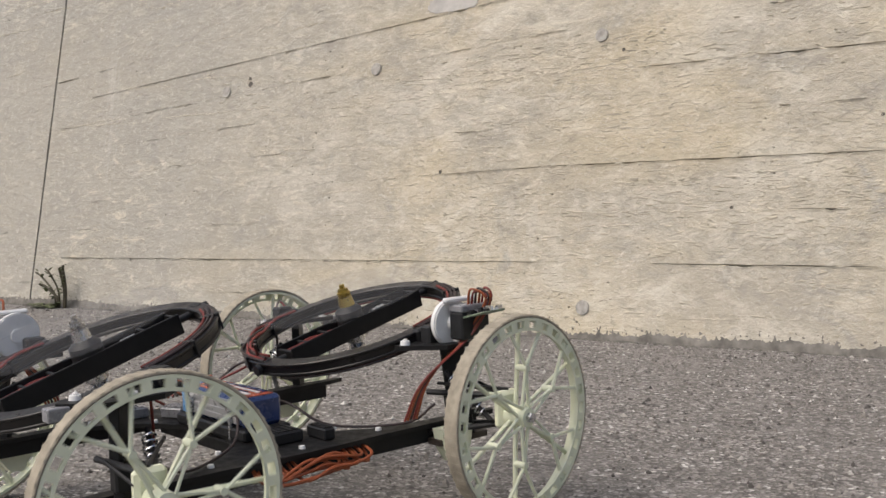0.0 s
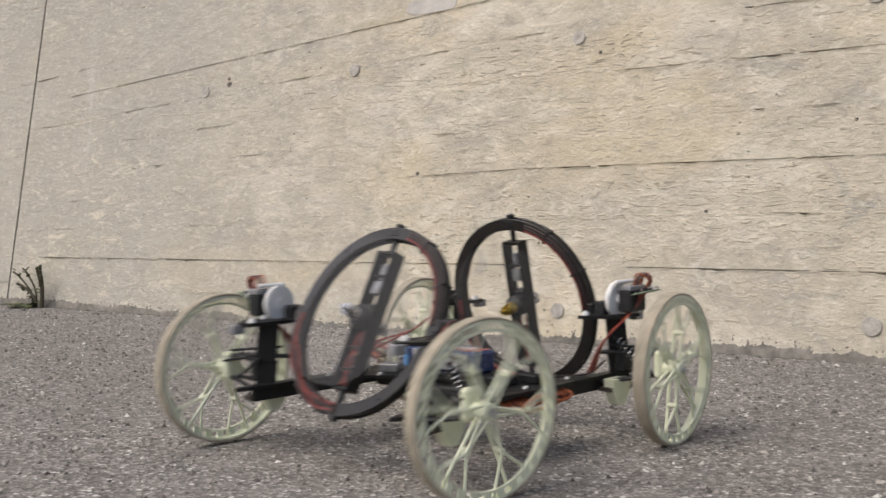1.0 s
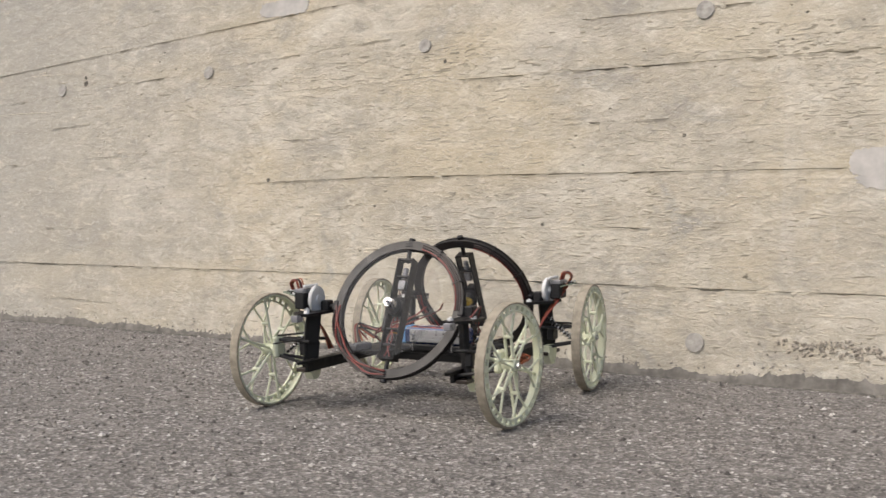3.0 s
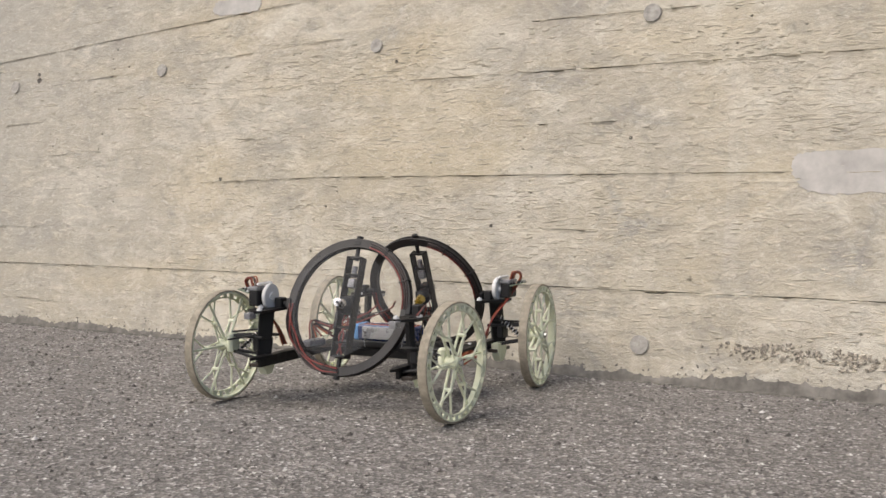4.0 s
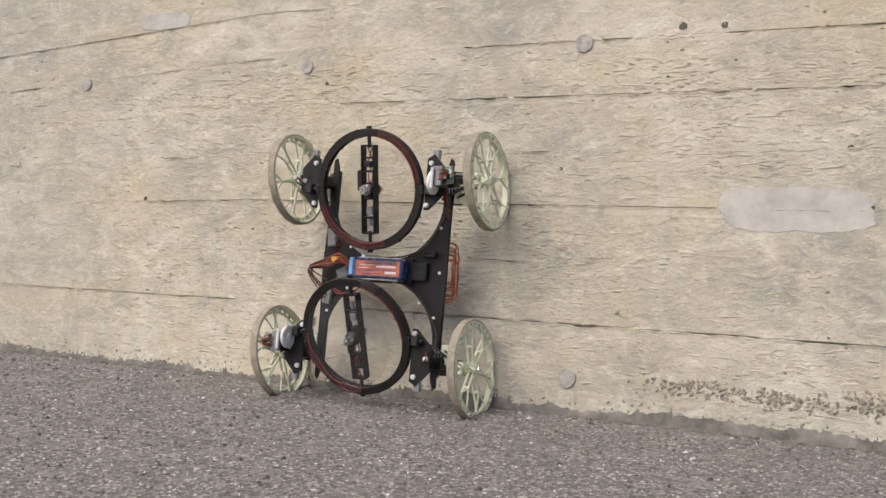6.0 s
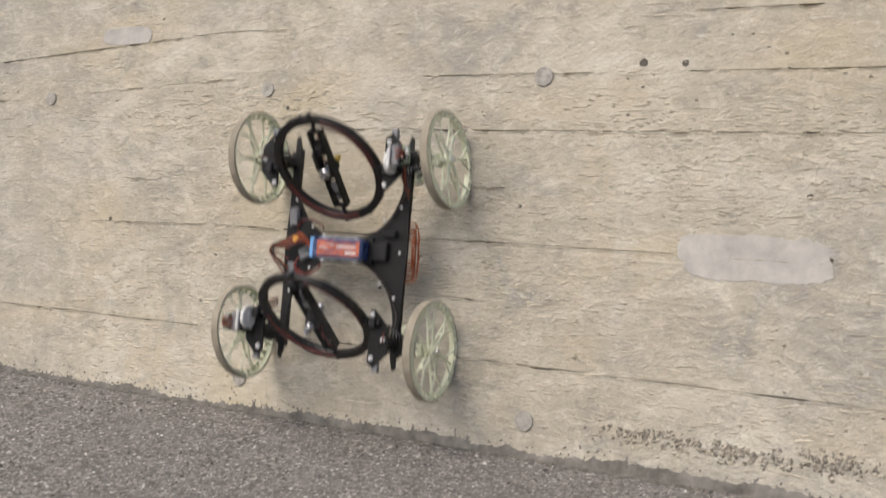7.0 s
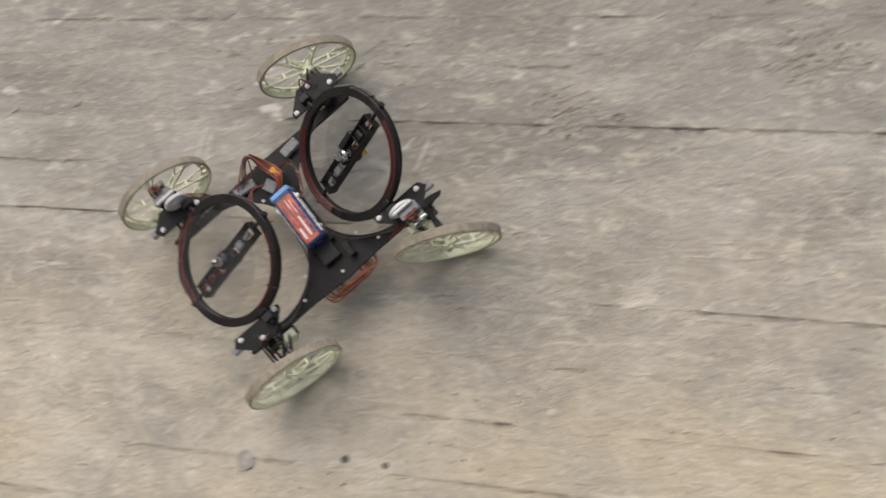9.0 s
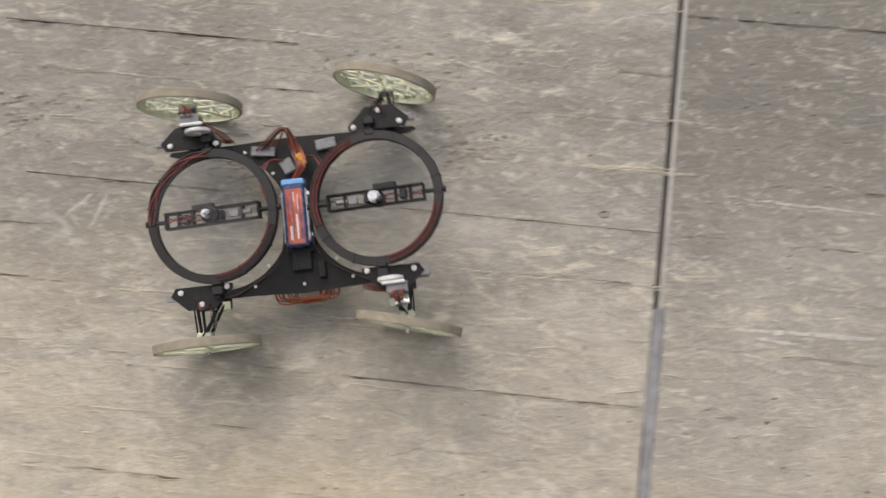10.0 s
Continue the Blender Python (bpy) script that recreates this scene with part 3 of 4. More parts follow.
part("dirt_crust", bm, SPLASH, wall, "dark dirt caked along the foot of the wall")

# damp soil and moss gathered at the foot of the wall
bm = bmesh.new()
for i in range(2600):
    x = q.uniform(-7, 3.5)
    s = q.uniform(0.003, 0.008)
    blob(bm, pose(x, -abs(q.gauss(0, 0.006)), q.uniform(-0.002, 0.001), 0, 0, q.uniform(0, 180)) @ Matrix.Diagonal((s * 2.4, s * 0.8, s * 0.42, 1)), q)
tagged(part("soil_strip", bm, SOIL), "dark damp soil along the foot of the wall", "soil", kind="stuff")


# ---------------------------------------------------------------- weed at the joint
def weed(at):
    root = tagged(new("weed"), "small dark weed growing at the foot of the wall", "plant")
    root.matrix_world = pose(*at)
    q = random.Random(21)
    for n, (dx, h, lean) in enumerate(((-0.045, 0.135, -0.045), (0.0, 0.15, -0.03), (0.055, 0.155, -0.005), (0.068, 0.165, 0.004), (-0.015, 0.09, -0.05))):
        bm = bmesh.new()
        pts = [(0.03 + dx * 0.5, -0.01, 0.0), (0.03 + dx * 0.7, -0.015, h * 0.45), (dx + lean * 0.5, -0.018, h * 0.85), (dx + lean * 1.3, -0.02, h * 0.97)]
        tube(bm, pts, 0.0038 if n < 2 else 0.0052, 6)
        part("stalk", bm, STALK, root)
        for j in range(9):
            f = 0.35 + 0.65 * j / 8
            base = Vector((0.03 + dx * 0.5 + (dx * 0.5 + lean - 0.03) * f, -0.018, h * f))
            leaf_at(root, base, q.uniform(0, 6.3), q.uniform(0.018, 0.034), q.uniform(-0.2, 0.8), q)
    for j in range(18):
        leaf_at(root, Vector((q.uniform(-0.09, 0.07), q.uniform(-0.05, 0.0), 0.006)), q.uniform(0, 6.3), q.uniform(0.04, 0.075), q.uniform(-0.05, 0.3), q)
    return root


def leaf_at(root, base, a, length, rise, q):
    bm = bmesh.new()
    w = length * 0.26
    pts = [(0, 0, 0), (0.3, 1, 0.1), (0.55, 0.7, 0.16), (0.75, 0.95, 0.18), (1, 0, 0.12)]
    d = Vector((math.cos(a), math.sin(a) * 0.6 - 0.2, rise)).normalized()
    side = d.cross(Vector((0, 0, 1))).normalized()
    upv = side.cross(d)
    rows = [(bm.verts.new(base + d * length * t + side * w * s), bm.verts.new(base + d * length * t + upv * length * 0.06 * z), bm.verts.new(base + d * length * t - side * w * s)) for t, s, z in pts[1:-1]]
    start, tip = bm.verts.new(base), bm.verts.new(base + d * length - upv * length * 0.1)
    for p, r_ in zip(rows, rows[1:]):
        bm.faces.new((p[0], r_[0], r_[1], p[1]))
        bm.faces.new((p[1], r_[1], r_[2], p[2]))
    bm.faces.new((start, rows[0][0], rows[0][1]))
    bm.faces.new((start, rows[0][1], rows[0][2]))
    bm.faces.new((rows[-1][0], tip, rows[-1][1]))
    bm.faces.new((rows[-1][1], tip, rows[-1][2]))
    part("leaf", bm, LEAF, root)


weed((-2.99, -0.02, 0.0))


# ---------------------------------------------------------------- wall-climbing robot
# robot space: x forward, y to its left, z away from the surface it stands on
BASE, TRACK, WHEEL_R = 0.2042, 0.2494, 0.1075      # half wheelbase, half track, wheel radius
RING_X, RING_DX, RING_Y, RING_Z, RING_R = 0.162, 0.008, -0.003, 0.1886, 0.134
DECK = 0.092

robot = tagged(new("climbing_robot"), "black four-wheeled wall-climbing robot with two tilting propeller rings", "robot")


def build_wheel(x, side):
    """A spoked printed wheel with a grey tyre; its axle is y, its outer face on the given side."""
    wheel = new("wheel")
    wheel.parent = robot
    turn = pose(0, 0, 0, 90)
    k = WHEEL_R / 0.1135

    def scaled(*args):
        bmesh.ops.scale(args[1], vec=(k, 1, k), verts=args[1].verts)
        return part(*args)

    bm = bmesh.new()
    band(bm, 0.1100, 0.1135, 0.018, 72, turn, chamfer=0.0012)
    for i in range(72):
        a = 2 * math.pi * (i + 0.5) / 72
        box(bm, (0.0014, 0.0182, 0.0026), pose(0.1135 * math.cos(a) * 0.9965, 0, 0.1135 * math.sin(a) * 0.9965, 0, -math.degrees(a)))
    scaled("tyre", bm, RUBBER, wheel, "thin grey-brown foam tyre", True)
    bm = bmesh.new()
    band(bm, 0.1070, 0.1102, 0.0175, 72, turn)
    band(bm, 0.0960, 0.0990, 0.0040, 72, pose(0, side * 0.007, 0) @ turn)
    for i in range(30):
        a = 2 * math.pi * i / 30
        box(bm, (0.0095, 0.0038, 0.0095), pose(0.1030 * math.cos(a), side * 0.007, 0.1030 * math.sin(a), 0, -math.degrees(a)))
    scaled("rim", bm, GREEN, wheel, "pale green perforated rim", True)
    bm = bmesh.new()
    bmesh.ops.create_cone(bm, cap_ends=True, segments=20, radius1=0.0125, radius2=0.0105, depth=0.026, matrix=turn)
    scaled("hub", bm, GREEN, wheel, "", True)
    bm = bmesh.new()
    rod(bm, (0, side * 0.006, 0), (0, side * 0.0185, 0), 0.0038, 10)
    bmesh.ops.create_cone(bm, cap_ends=True, segments=6, radius1=0.0058, radius2=0.0058, depth=0.005, matrix=pose(0, side * 0.0155, 0) @ turn)
    scaled("axle_nut", bm, STEEL, wheel, "shiny steel axle nut", True)
    for i in range(6):
        bm = bmesh.new()
        a = 2 * math.pi * i / 6 + 0.2
        inner, outer = -side * 0.0055, side * 0.0075
        rod(bm, (0.009 * math.cos(a), inner, 0.009 * math.sin(a)), (0.1060 * math.cos(a), inner * 0.6, 0.1060 * math.sin(a)), 0.0026, 6)
        node = Vector((0.056 * math.cos(a), outer, 0.056 * math.sin(a)))
        for da in (-0.30, 0.30):
            rod(bm, (0.008 * math.cos(a + da * 3), outer, 0.008 * math.sin(a + da * 3)), node, 0.0019, 6)
            rod(bm, node, (0.1060 * math.cos(a + da), outer * 0.7, 0.1060 * math.sin(a + da)), 0.0021, 6)
        bmesh.ops.create_cone(bm, cap_ends=True, segments=10, radius1=0.0038, radius2=0.0038, depth=0.015, matrix=pose(0.054 * math.cos(a), side * 0.003, 0.054 * math.sin(a)) @ turn)
        scaled("spoke", bm, GREEN, wheel, "", True)
    return wheel


WHEELS = {(fx, sy): build_wheel(fx * BASE, sy) for fx in (1, -1) for sy in (1, -1)}


def build_deck():
    outline, edge = [], 0.157
    def arc(cx, a0, a1, n=26, r=0.1415):
        return [(cx + r * math.cos(a0 + (a1 - a0) * i / n), r * math.sin(a0 + (a1 - a0) * i / n)) for i in range(n + 1)]
    outline += [(0.252, edge), (0.10, edge + 0.002), (0.0, edge + 0.006), (-0.10, edge + 0.002), (-0.252, edge), (-0.258, 0.150), (-0.235, 0.143)]
    outline += arc(-RING_X, 1.75, -1.75)
    outline += [(-0.235, -0.143), (-0.258, -0.150), (-0.252, -edge), (-0.10, -edge - 0.002), (0.0, -edge - 0.006), (0.10, -edge - 0.002), (0.252, -edge), (0.258, -0.150), (0.235, -0.143)]
    outline += arc(RING_X, -math.pi + 1.75 - 0.36, -math.pi - 1.75 + 0.36)
    outline += [(0.235, 0.143), (0.258, 0.150)]
    bm = bmesh.new()
    plate(bm, outline, DECK - 0.0025, DECK + 0.0025)
    part("chassis_plate", bm, CARBON, robot, "black carbon-fibre chassis plate with two round cut-outs")
    for x, y in ((-0.07, -0.10), (0.07, -0.10), (-0.045, 0.09), (0.05, 0.09), (-0.10, -0.14), (0.10, -0.14), (0.0, -0.145), (-0.10, 0.14), (0.11, 0.14)):
        bm = bmesh.new()
        bmesh.ops.create_cone(bm, cap_ends=True, segments=12, radius1=0.0035, radius2=0.003, depth=0.003, matrix=pose(x, y, DECK + 0.004))
        part("screw", bm, WHITE, robot, "", True)
    for sy in (1, -1):
        bm = bmesh.new()
        box(bm, (0.46, 0.008, 0.016), pose(0, sy * 0.150, DECK - 0.0112), 0.001)
        part("side_beam", bm, CARBON, robot)
    bm = bmesh.new()
    box(bm, (0.05, 0.24, 0.014), pose(0, 0, DECK - 0.0102), 0.001)
    part("cross_beam", bm, CARBON, robot)


build_deck()


def build_corner(fx, sy, servo):
    """Tower, suspension and steering of one wheel corner."""
    cx, cy = fx * 0.190, sy * 0.160
    def P(dx, dy, z):
        return (cx + fx * dx, cy + sy * dy, z)
    # bent upright
    bm = bmesh.new()
    for dx in (0.004,):
        for (z0, z1, o0, o1) in ((0.078, 0.125, 0.004, 0.0), (0.125, 0.180, 0.0, -0.004)):
            a, b = Vector(P(dx + 0.004, o0, z0)), Vector(P(dx, o1, z1))
            m = Matrix.Translation((a + b) / 2) @ (b - a).to_track_quat("Z", "Y").to_matrix().to_4x4()
            box(bm, (0.028, 0.010, (b - a).length + 0.004), m @ pose(0, 0, 0, 0, 0, 90), 0.0012)
    part("upright", bm, CARBON, robot, "bent black carbon upright")
    # top plate, a trapezium with screws
    bm = bmesh.new()
    pts = [P(-0.062, -0.012, 0), P(-0.062, -0.022, 0), P(0.050, -0.022, 0), P(0.060, -0.006, 0), P(0.028, 0.024, 0), P(-0.026, 0.024, 0)]
    plate(bm, [(p[0], p[1]) for p in (pts if fx * sy > 0 else pts[::-1])], 0.177, 0.182)
    part("tower_plate", bm, CARBON, robot, "black tower plate")
    for dx, dy in ((-0.052, -0.016), (0.040, -0.012), (0.0, 0.014)):
        bm = bmesh.new()
        bmesh.ops.create_cone(bm, cap_ends=True, segments=14, radius1=0.0058, radius2=0.005, depth=0.0045, matrix=pose(*P(dx, dy, 0.184)))
        bmesh.ops.create_cone(bm, cap_ends=True, segments=8, radius1=0.0022, radius2=0.0022, depth=0.002, matrix=pose(*P(dx, dy, 0.1872)))
        part("screw", bm, WHITE, robot, "white screw cap", True)
    # bearing block that holds the ring's pivot
    bm = bmesh.new()
    box(bm, (0.022, 0.016, 0.024), pose(RING_DX + fx * RING_X, sy * 0.152, RING_Z), 0.002)
    rod(bm, (RING_DX + fx * RING_X, sy * 0.132, RING_Z), (RING_DX + fx * RING_X, sy * 0.166, RING_Z), 0.0052, 12)
    part("pivot_block", bm, BLACK, robot)
    # steering servo box low on the tower
    bm = bmesh.new()
    box(bm, (0.030, 0.014, 0.024), pose(*P(0.006, 0.012, 0.112)), 0.002)
    part("steering_servo", bm, BLACK, robot)
    bm = bmesh.new()
    box(bm, (0.020, 0.014, 0.012), pose(*P(0.060, -0.004, 0.174)), 0.001)
    part("bracket", bm, GREY_BOX, robot, "grey end bracket")
    if servo:
        bm = bmesh.new()
        bmesh.ops.create_cone(bm, cap_ends=True, segments=32, radius1=0.0255, radius2=0.0255, depth=0.008, matrix=pose(RING_DX + fx * RING_X + fx * 0.014, sy * 0.1665, 0.203, 90))
        bmesh.ops.bevel(bm, geom=[e for e in bm.edges if e.calc_face_angle(0) > 1], offset=0.0015, segments=2, affect="EDGES")
        rod(bm, (RING_DX + fx * RING_X + fx * 0.014, sy * 0.160, 0.203), (RING_DX + fx * RING_X + fx * 0.014, sy * 0.178, 0.203), 0.008, 16)
        part("servo_horn", bm, WHITE, robot, "white nylon servo disc", True)
        bm = bmesh.new()
        box(bm, (0.041, 0.021, 0.030), pose(RING_DX + fx * RING_X + fx * 0.026, sy * 0.185, 0.201), 0.002)
        part("tilt_servo", bm, BLACK, robot)
        bm = bmesh.new()
        box(bm, (0.042, 0.022, 0.008), pose(RING_DX + fx * RING_X + fx * 0.026, sy * 0.1855, 0.220), 0.0015)
        part("servo_cap", bm, GREY_BOX, robot, "silver-grey servo cap")
        bm = bmesh.new()
        seat = pose(RING_DX + fx * (RING_X + 0.028), sy * 0.206, 0.214, 14 * sy, 0, 6 * fx)
        box(bm, (0.038, 0.030, 0.0022), seat, 0.0006)
        board = part("circuit_board", bm, BOARD, robot, "small green circuit board")
        qb = random.Random(7 + fx)
        for mat, label, count in ((WHITE, "white connectors", 7), (BLACK, "black chips", 8), (STEEL, "bright solder and pins", 9)):
            bm = bmesh.new()
            for _ in range(count):
                size = (qb.uniform(0.002, 0.008), qb.uniform(0.002, 0.006), qb.uniform(0.002, 0.006))
                box(bm, size, seat @ pose(qb.uniform(-0.015, 0.015), qb.uniform(-0.012, 0.012), 0.001 + size[2] / 2))
            part("components", bm, mat, board, label)
        bm = bmesh.new()
        box(bm, (0.046, 0.007, 0.006), pose(RING_DX + fx * (RING_X + 0.020), sy * 0.176, 0.2285), 0.002)
        part("servo_arm", bm, WHITE, robot, "white servo arm")
        for i in range(5):
            bm = bmesh.new()
            o = 0.005 * i
            tube(bm, [(RING_DX + fx * (RING_X + 0.020 + o), sy * 0.190, 0.221), (RING_DX + fx * (RING_X + 0.016 + o), sy * 0.200, 0.241 - 0.003 * (i % 2)), (RING_DX + fx * (RING_X + 0.026 + o * 0.4), sy * 0.212, 0.229), (RING_DX + fx * (RING_X + 0.018), sy * (0.186 + 0.002 * i), 0.190), (fx * (0.150 - 0.004 * i), sy * (0.168 + 0.002 * i), 0.145), (fx * (0.135 - 0.004 * i), sy * 0.162, 0.104)], 0.0014)
            part("servo_wire", bm, (WIRE_ORANGE, WIRE_RED, WIRE_DARK)[i % 3], robot, "", True)
    else:
        for i in range(2):
            bm = bmesh.new()
            tube(bm, [(fx * 0.196, sy * (0.170 + 0.004 * i), 0.184), (fx * 0.188, sy * 0.186, 0.204), (fx * 0.175, sy * 0.176, 0.186), (fx * 0.165, sy * 0.160, 0.130)], 0.0014)
            part("servo_wire", bm, (WIRE_RED, WIRE_DARK)[i], robot, "", True)
    # wishbones, spring, axle and knuckle
    hub = Vector((fx * BASE, sy * (TRACK - 0.014), WHEEL_R))
    for z0, z1 in ((0.084, 0.098), (0.128, 0.128)):
        bm = bmesh.new()
        for dx in (-0.030, 0.026):
            rod(bm, (cx + fx * dx, sy * 0.152, z0), (hub.x + fx * dx * 0.15, sy * 0.230, z1), 0.0032, 8)
        part("wishbone", bm, BLACK, robot, "", True)
    bm = bmesh.new()
    box(bm, (0.070, 0.022, 0.007), pose(cx, sy * 0.166, 0.075), 0.001)
    part("lower_arm_mount", bm, plain_once("brown_carbon", (0.035, 0.026, 0.02)), robot)
    bm = bmesh.new()
    box(bm, (0.030, 0.013, 0.040), pose(hub.x, sy * 0.230, 0.113, 0, 0, 0), 0.004)
    part("knuckle", bm, GREEN, robot, "pale printed steering knuckle")
    bm = bmesh.new()
    rod(bm, (hub.x, sy * 0.224, WHEEL_R), (hub.x, sy * 0.252, WHEEL_R), 0.0058, 12)
    part("axle", bm, STEEL, robot, "", True)
    bm = bmesh.new()
    a, b = Vector((cx - fx * 0.016, sy * 0.166, 0.150)), Vector((hub.x - fx * 0.014, sy * 0.221, 0.101))
    d = b - a
    q = d.to_track_quat("Z", "Y").to_matrix()
    tube(bm, [a + d * (0.12 + 0.76 * i / 36) + q @ Vector((0.0065 * math.cos(i * 1.396), 0.0065 * math.sin(i * 1.396), 0)) for i in range(37)], 0.0011, 5)
    part("coil_spring", bm, STEEL, robot, "bright coil spring", True)
    bm = bmesh.new()
    rod(bm, a, b, 0.0028, 8)
    part("damper_rod", bm, BLACK, robot, "", True)
    bm = bmesh.new()
    rod(bm, P(0.030, 0.010, 0.132), (hub.x + fx * 0.014, sy * 0.232, 0.120), 0.0018, 6)
    rod(bm, P(-0.030, 0.010, 0.140), (hub.x + fx * 0.002, sy * 0.232, 0.134), 0.0018, 6)
    part("tie_rod", bm, BLACK, robot, "", True)
    # printed foot under the deck
    bm = bmesh.new()
    o = [(-0.022, 0.0), (0.022, 0.0), (0.018, -0.022), (0.007, -0.038), (-0.007, -0.038), (-0.018, -0.022)]
    lo = [bm.verts.new((fx * 0.178 + dx, sy * 0.163, 0.090 + dz)) for dx, dz in o]
    hi = [bm.verts.new((fx * 0.178 + dx, sy * 0.180, 0.090 + dz)) for dx, dz in o]
    bm.faces.new(lo[::-1]), bm.faces.new(hi)
    for i in range(6):
        bm.faces.new((lo[i], lo[(i + 1) % 6], hi[(i + 1) % 6], hi[i]))
    part("foot_bracket", bm, GREEN, robot, "pale printed foot bracket")


MADE = {}


def plain_once(name, rgb):
    if name not in MADE:
        MADE[name] = plain(name, rgb, 0.4)
    return MADE[name]


for fx in (1, -1):
    for sy in (1, -1):
        build_corner(fx, sy, (fx, sy) in ((1, -1), (-1, 1)))


def build_ring(fx):
    """A tilting ring with the propeller's frame across it; the ring turns about y."""
    bm = bmesh.new()
    band(bm, 0.1165, RING_R, 0.0035, 96, pose(0, 0, 0.0055), chamfer=0.0008)
    band(bm, 0.1165, RING_R, 0.0035, 96, pose(0, 0, -0.0055), chamfer=0.0008)
    band(bm, 0.1195, RING_R - 0.002, 0.0085, 96)
    ring = part("tilt_ring", bm, RING_BLACK, robot, "glossy black carbon propeller ring", True)
    for sy in (1, -1):
        bm = bmesh.new()
        box(bm, (0.020, 0.012, 0.018), pose(0, sy * 0.132, 0), 0.002)
        part("ring_clamp", bm, BLACK, ring)
    for sx in (1, -1):
        bm = bmesh.new()
        rod(bm, (sx * 0.092, 0, 0), (sx * 0.139, 0, 0), 0.0042, 10)
        box(bm, (0.012, 0.018, 0.016), pose(sx * 0.126, 0, 0), 0.002)
        bmesh.ops.create_cone(bm, cap_ends=True, segments=12, radius1=0.0065, radius2=0.0065, depth=0.005, matrix=pose(sx * 0.1370, 0, 0, 0, 90))
        part("gimbal_pin", bm, BLACK, ring, "", True)
    for sy in (1, -1):
        bm = bmesh.new()
        box(bm, (0.196, 0.0030, 0.022), pose(0, sy * 0.0150, 0), 0.0008)
        part("rail", bm, CARBON, ring, "thin black frame rail")
    for x in (-0.0965, -0.070, -0.040, 0.062, 0.0965):
        bm = bmesh.new()
        box(bm, (0.004, 0.0300, 0.016), pose(x, 0, 0), 0.0006)
        part("rung", bm, CARBON, ring)
    bm = bmesh.new()
    bmesh.ops.create_cone(bm, cap_ends=True, segments=24, radius1=0.0165, radius2=0.0165, depth=0.020, matrix=pose(0, 0, 0.010))
    bmesh.ops.create_cone(bm, cap_ends=True, segments=24, radius1=0.0165, radius2=0.010, depth=0.006, matrix=pose(0, 0, 0.023))
    part("motor", bm, BLACK, ring, "black brushless motor", True)
    bm = bmesh.new()
    bmesh.ops.create_cone(bm, cap_ends=True, segments=20, radius1=0.0100, radius2=0.0085, depth=0.010, matrix=pose(0, 0, 0.031))
    rod(bm, (0, 0, 0.034), (0, 0, 0.052), 0.0032, 10)
    bmesh.ops.create_cone(bm, cap_ends=True, segments=6, radius1=0.0062, radius2=0.0062, depth=0.006, matrix=pose(0, 0, 0.044))
    for z in (0.036, 0.039, 0.042):
        bmesh.ops.create_cone(bm, cap_ends=True, segments=18, radius1=0.0080, radius2=0.0080, depth=0.0016, matrix=pose(0, 0, z))
    part("prop_nut", bm, STEEL if fx < 0 else BRASS, ring, "shiny metal propeller nut", True)
    bm = bmesh.new()
    bmesh.ops.create_cone(bm, cap_ends=True, segments=20, radius1=0.0120, radius2=0.0120, depth=0.013, matrix=pose(0, 0, -0.012))
    bmesh.ops.create_cone(bm, cap_ends=True, segments=20, radius1=0.0060, radius2=0.0105, depth=0.007, matrix=pose(0, 0, -0.022))
    bmesh.ops.create_cone(bm, cap_ends=True, segments=20, radius1=0.0095, radius2=0.0095, depth=0.006, matrix=pose(0, 0, -0.028))
    part("motor_base", bm, STEEL, ring, "bright metal motor base", True)
    bm = bmesh.new()
    for x, w in ((-0.056, 0.020), (0.016, 0.018)):
        box(bm, (w * 0.7, 0.019, 0.018), pose(x, 0, -0.003), 0.002)
    box(bm, (0.046, 0.012, 0.012), pose(-0.020, 0.021, -0.004), 0.002)
    part("servo_pod", bm, BLACK, ring)
    bm = bmesh.new()
    box(bm, (0.018, 0.015, 0.011), pose(0.046, 0, 0.001), 0.001)
    rod(bm, (0.058, 0, 0), (0.080, 0, 0), 0.0055, 10)
    part("gimbal_servo", bm, GREY_BOX, ring, "small grey gimbal servo", True)
    bm = bmesh.new()
    bmesh.ops.create_cone(bm, cap_ends=True, segments=48, radius1=0.104, radius2=0.104, depth=0.0012, matrix=pose(0, 0, 0.038))
    part("propeller_disc", bm, HAZE, ring, "faint blur of the spinning propeller")
    # wires tied along the ring
    for i in range(4):
        bm = bmesh.new()
        wander = [0.1205 + 0.0036 * i + 0.0022 * math.sin(2.1 * j + 1.7 * i) for j in range(7)]
        tube(bm, [(r_ * math.cos(a), r_ * math.sin(a), 0.0095 + 0.0015 * math.sin(1.3 * i + 2.3 * j)) for j, (r_, a) in enumerate((r_, math.pi * (0.50 + 0.085 * j)) for j, r_ in enumerate(wander))], 0.0017)
        part("ring_wire", bm, (WIRE_RED, WIRE_DARK, WIRE_RED, WIRE_DARK)[i], ring, "", True)
    for i in range(3):
        bm = bmesh.new()
        rr = 0.120 + 0.0045 * i
        tube(bm, [(rr * math.cos(a), rr * math.sin(a), 0.009) for a in [-math.pi * (0.08 + 0.07 * j) for j in range(7)]], 0.0014)
        part("ring_wire", bm, (WIRE_RED, WIRE_DARK, WIRE_DARK)[i], ring, "", True)
